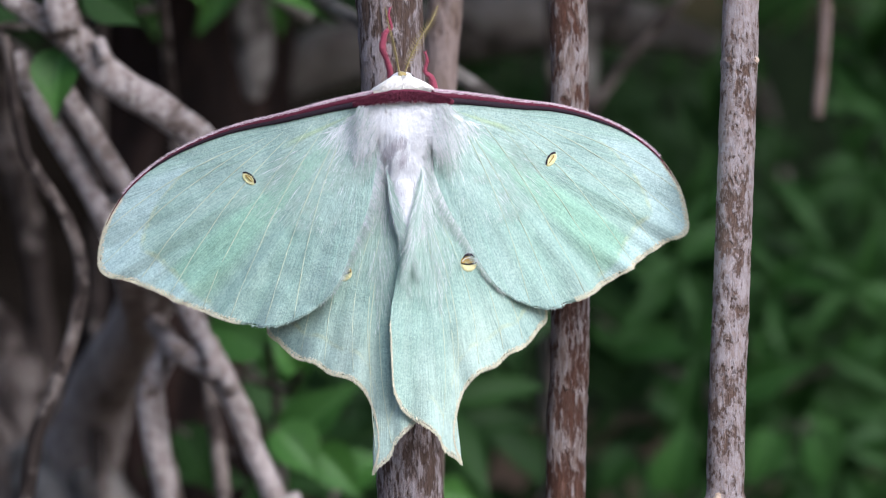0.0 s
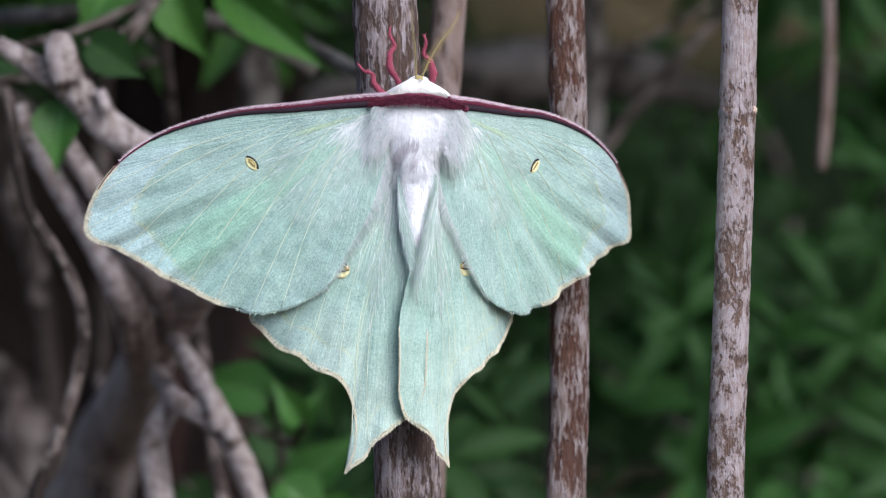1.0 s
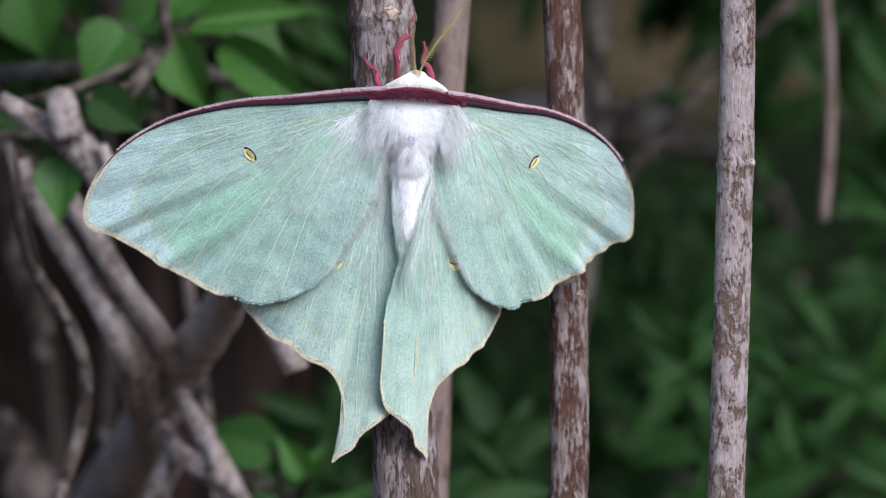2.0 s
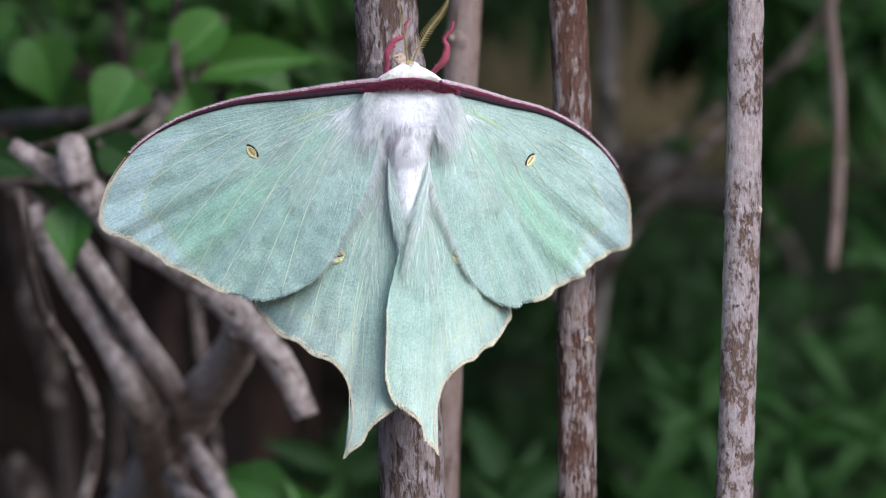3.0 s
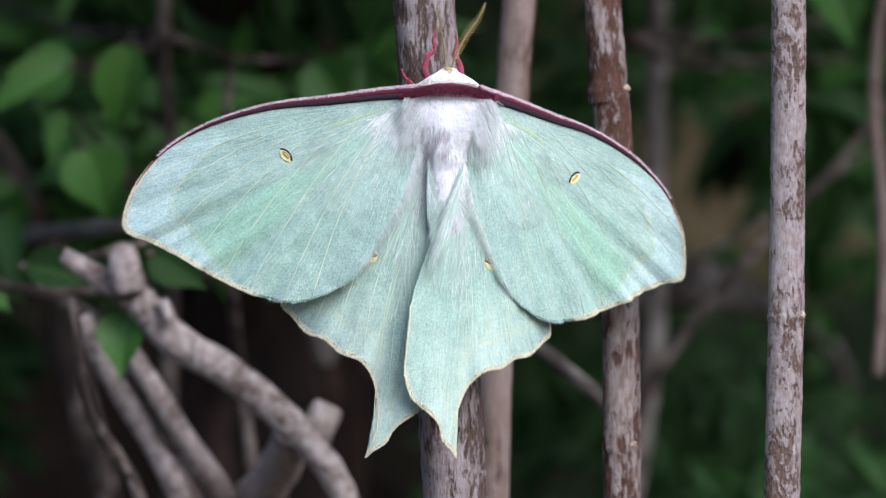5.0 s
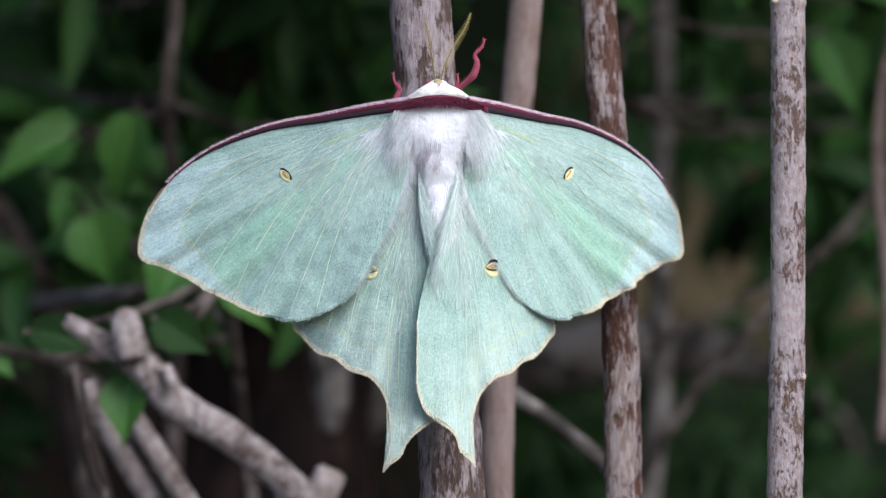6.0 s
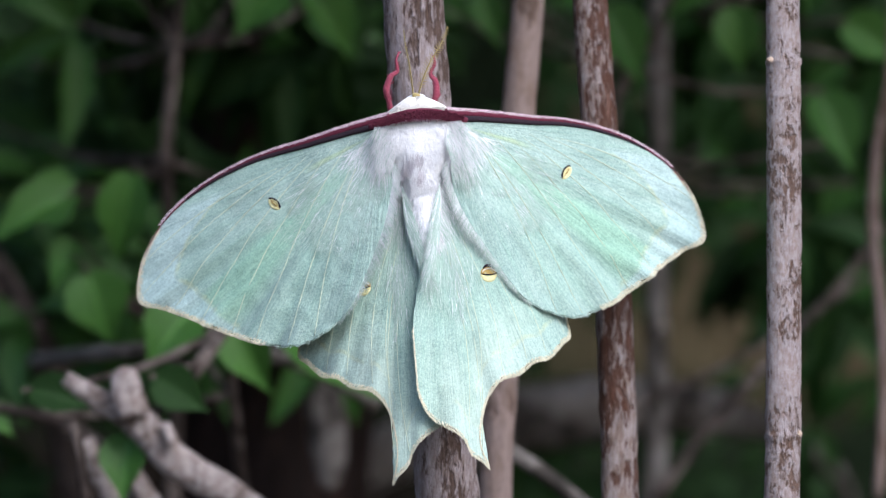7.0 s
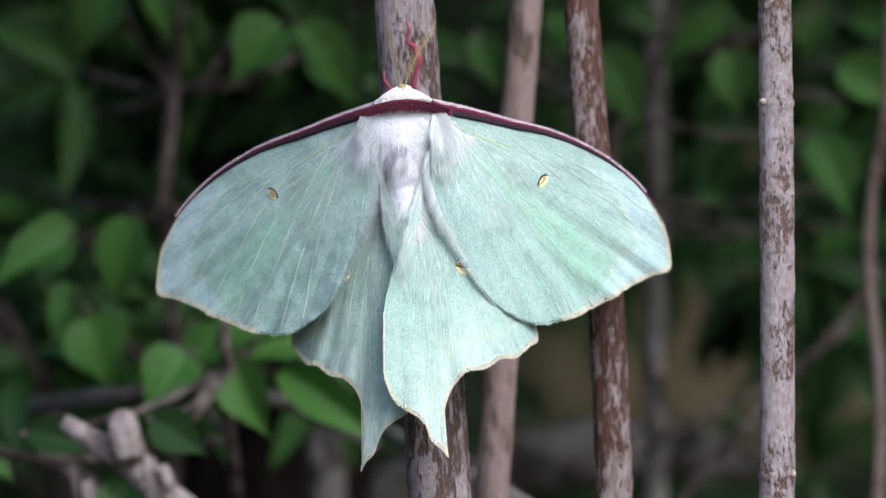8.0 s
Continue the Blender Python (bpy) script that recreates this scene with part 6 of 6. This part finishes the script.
    walk(moth_parts['mid_leg_left'], [
        (0, pose(-0.00533, 0.003, -0, 0, -45.00, 0)),
        (0.2, pose(-0.00533, 0.003, 0, 0, -42.00, 0)),
        (0.5, pose(-0.00533, 0.003, 0.00048, 0, -45.00, 0)),
        (0.7, pose(-0.01366, 0.003, 0.00436, 0, -65.00, 0)),
        (1, pose(-0.01056, 0.003, 0.00581, 0, -50.00, 0)),
        (1.2, pose(-0.00959, 0.003, 0.00213, 0, -40.00, 0)),
        (1.45, pose(-0.00824, 0.003, 0.00436, 0, -38.00, 0)),
        (1.75, pose(-0.00533, 0.003, 0, 0, -42.00, 0)),
        (2, pose(-0.00921, 0.003, 0.00581, 0, -40.00, 0)),
        (2.3, pose(-0.00533, 0.003, 0, 0, -42.00, 0)),
        (2.5, pose(-0.01037, 0.003, 0.00795, 0, -40.00, 0)),
        (2.8, pose(-0.0093, 0.003, 0.00368, 0, -40.00, 0)),
        (3, pose(-0.00533, 0.003, 0.00048, 0, -40.00, 0)),
        (3.2, pose(-0.00533, 0.003, 0, 0, -42.00, 0)),
        (3.5, pose(-0.00484, 0.003, -0, 0, -40.00, 0)),
        (3.7, pose(-0.00533, 0.003, 0, 0, -42.00, 0)),
        (4, pose(-0.00988, 0.003, 0.0063, 0, -35.00, 0)),
        (4.2, pose(-0.00533, 0.003, 0, 0, -42.00, 0)),
        (4.5, pose(-0.00533, 0.003, -0, 0, -40.00, 0)),
        (4.7, pose(-0.00533, 0.003, 0, 0, -42.00, 0)),
        (5, pose(-0.00824, 0.003, 0.00388, 0, -30.00, 0)),
        (5.25, pose(-0.00533, 0.003, 0, 0, -42.00, 0)),
        (5.55, pose(-0.00533, 0.003, 0, 0, -42.00, 0)),
        (5.8, pose(-0.00979, 0.003, 0.00291, 0, -60.00, 0)),
        (6, pose(-0.00785, 0.003, 0.00562, 0, -15.00, 0)),
        (6.2, pose(-0.00678, 0.003, 0.0032, 0, -10.00, 0)),
        (6.5, pose(-0.00533, 0.003, 0.00048, 0, -40.00, 0)),
        (6.8, pose(-0.00533, 0.003, 0, 0, -42.00, 0)),
        (7, pose(-0.00533, 0.003, -0, 0, -40.00, 0)),
        (7.2, pose(-0.00533, 0.003, 0, 0, -42.00, 0)),
        (7.5, pose(-0.01211, 0.003, 0.003, 0, -60.00, 0)),
        (7.7, pose(-0.00659, 0.003, 0.00359, 0, -10.00, 0)),
        (8, pose(-0.00533, 0.003, 0.00048, 0, -40.00, 0)),
    ])
    walk(moth_parts['mid_leg_right'], [
        (0, pose(0.00484, 0.003, -0, 0, 40.00, 0)),
        (0.2, pose(0.00484, 0.003, 0, 0, 40.00, 0)),
        (0.5, pose(0.00484, 0.003, -0, 0, 40.00, 0)),
        (0.7, pose(0.00165, 0.003, 0.01231, 0, 0, 0)),
        (1, pose(0.00291, 0.003, 0.00484, 0, 20.00, 0)),
        (1.2, pose(0.00484, 0.003, 0, 0, 40.00, 0)),
        (1.45, pose(0.00484, 0.003, 0, 0, 40.00, 0)),
        (1.75, pose(0.00581, 0.003, 0.00678, 0, 20.00, 0)),
        (2, pose(0.00484, 0.003, 0, 0, 40.00, 0)),
        (2.3, pose(0.00484, 0.003, 0, 0, 40.00, 0)),
        (2.5, pose(0.00436, 0.003, 0.00194, 0, 20.00, 0)),
        (2.8, pose(0.00484, 0.003, 0, 0, 40.00, 0)),
        (3, pose(0.00484, 0.003, -0, 0, 40.00, 0)),
        (3.2, pose(0.00484, 0.003, 0, 0, 40.00, 0)),
        (3.5, pose(0.00484, 0.003, -0, 0, 40.00, 0)),
        (3.7, pose(0.00891, 0.003, 0.00824, 0, 35.00, 0)),
        (4, pose(0.00484, 0.003, 0.00194, 0, 30.00, 0)),
        (4.2, pose(0.00484, 0.003, 0, 0, 40.00, 0)),
        (4.5, pose(0.00484, 0.003, -0, 0, 40.00, 0)),
        (4.7, pose(0.00484, 0.003, 0, 0, 40.00, 0)),
        (5, pose(0.00484, 0.003, 0, 0, 40.00, 0)),
        (5.25, pose(0.0063, 0.003, 0.00678, 0, 20.00, 0)),
        (5.55, pose(0.00484, 0.003, 0, 0, 40.00, 0)),
        (5.8, pose(0.00484, 0.003, 0, 0, 40.00, 0)),
        (6, pose(0.00814, 0.003, 0.01143, 0, 25.00, 0)),
        (6.2, pose(0.00484, 0.003, 0, 0, 40.00, 0)),
        (6.5, pose(0.00484, 0.003, -0, 0, 40.00, 0)),
        (6.8, pose(0.00484, 0.003, 0, 0, 40.00, 0)),
        (7, pose(0.00484, 0.003, -0, 0, 40.00, 0)),
        (7.2, pose(0.00804, 0.003, 0.01085, 0, 20.00, 0)),
        (7.5, pose(0.00446, 0.003, 0.00727, 0, 5.00, 0)),
        (7.7, pose(0.00436, 0.003, 0.00504, 0, 5.00, 0)),
        (8, pose(0.00484, 0.003, -0, 0, 40.00, 0)),
    ])
    walk(moth_parts['feeler_left'], [
        (0, pose(-0.0004, -0.0012, 0.0042, 0, -2.00, 0)),
        (0.2, pose(-0.0004, -0.0012, 0.0042, 0, -2.00, 0)),
        (0.5, pose(-0.0004, -0.0012, 0.0042, 0, -2.00, 0)),
        (0.7, pose(-0.0004, -0.0012, 0.0042, 0, -0.4, 0)),
        (1, pose(-0.0004, -0.0012, 0.0042, 0, 2.00, 0)),
        (1.2, pose(-0.0004, -0.0012, 0.0042, 0, 1.73333, 0)),
        (2.3, pose(-0.0004, -0.0012, 0.0042, 0, 0.26667, 0)),
        (2.5, pose(-0.0004, -0.0012, 0.0042, 0, 0, 0)),
        (2.8, pose(-0.0004, -0.0012, 0.0042, 0, 0, 0)),
        (3, pose(-0.0004, -0.0012, 0.0042, 0, 0, 0)),
        (3.2, pose(-0.0004, -0.0012, 0.0042, 0, 1.6, 0)),
        (3.5, pose(-0.0004, -0.0012, 0.0042, 0, 4.00, 0)),
        (3.7, pose(-0.0004, -0.0012, 0.0042, 0, 2.40, 0)),
        (4, pose(-0.0004, -0.0012, 0.0042, 0, 0, 0)),
        (4.2, pose(-0.0004, -0.0012, 0.0042, 0, 0, 0)),
        (4.5, pose(-0.0004, -0.0012, 0.0042, 0, 0, 0)),
        (4.7, pose(-0.0004, -0.0012, 0.0042, 0, 0, 0)),
        (5.8, pose(-0.0004, -0.0012, 0.0042, 0, 0, 0)),
        (6, pose(-0.0004, -0.0012, 0.0042, 0, 0, 0)),
        (6.2, pose(-0.0004, -0.0012, 0.0042, 0, 0, 0)),
        (6.5, pose(-0.0004, -0.0012, 0.0042, 0, 0, 0)),
        (6.8, pose(-0.0004, -0.0012, 0.0042, 0, 2.40, 0)),
        (7, pose(-0.0004, -0.0012, 0.0042, 0, 4.00, 0)),
        (7.2, pose(-0.0004, -0.0012, 0.0042, 0, 4.00, 0)),
        (7.5, pose(-0.0004, -0.0012, 0.0042, 0, 4.00, 0)),
        (7.7, pose(-0.0004, -0.0012, 0.0042, 0, 2.40, 0)),
        (8, pose(-0.0004, -0.0012, 0.0042, 0, 0, 0)),
    ])
    walk(moth_parts['feeler_right'], [
        (0, pose(0.0004, -0.0012, 0.0042, 0, 0, 0)),
        (0.2, pose(0.0004, -0.0012, 0.0042, 0, 0, 0)),
        (0.5, pose(0.0004, -0.0012, 0.0042, 0, 0, 0)),
        (0.7, pose(0.0004, -0.0012, 0.0042, 0, 0, 0)),
        (1, pose(0.0004, -0.0012, 0.0042, 0, 0, 0)),
        (1.2, pose(0.0004, -0.0012, 0.0042, 0, 0.4, 0)),
        (2.3, pose(0.0004, -0.0012, 0.0042, 0, 2.60, 0)),
        (2.5, pose(0.0004, -0.0012, 0.0042, 0, 3.00, 0)),
        (2.8, pose(0.0004, -0.0012, 0.0042, 0, 1.8, 0)),
        (3, pose(0.0004, -0.0012, 0.0042, 0, 1, 0)),
        (3.2, pose(0.0004, -0.0012, 0.0042, 0, 1, 0)),
        (3.5, pose(0.0004, -0.0012, 0.0042, 0, 1, 0)),
        (3.7, pose(0.0004, -0.0012, 0.0042, 0, 1, 0)),
        (4, pose(0.0004, -0.0012, 0.0042, 0, 1, 0)),
        (4.2, pose(0.0004, -0.0012, 0.0042, 0, 0.6, 0)),
        (4.5, pose(0.0004, -0.0012, 0.0042, 0, 0, 0)),
        (4.7, pose(0.0004, -0.0012, 0.0042, 0, -0.4, 0)),
        (5.8, pose(0.0004, -0.0012, 0.0042, 0, -2.60, 0)),
        (6, pose(0.0004, -0.0012, 0.0042, 0, -3.00, 0)),
        (6.2, pose(0.0004, -0.0012, 0.0042, 0, -0.2, 0)),
        (6.5, pose(0.0004, -0.0012, 0.0042, 0, 4.00, 0)),
        (6.8, pose(0.0004, -0.0012, 0.0042, 0, 1.6, 0)),
        (7, pose(0.0004, -0.0012, 0.0042, 0, 0, 0)),
        (7.2, pose(0.0004, -0.0012, 0.0042, 0, -1.2, 0)),
        (7.5, pose(0.0004, -0.0012, 0.0042, 0, -3.00, 0)),
        (7.7, pose(0.0004, -0.0012, 0.0042, 0, -1.8, 0)),
        (8, pose(0.0004, -0.0012, 0.0042, 0, 0, 0)),
    ])


motions()
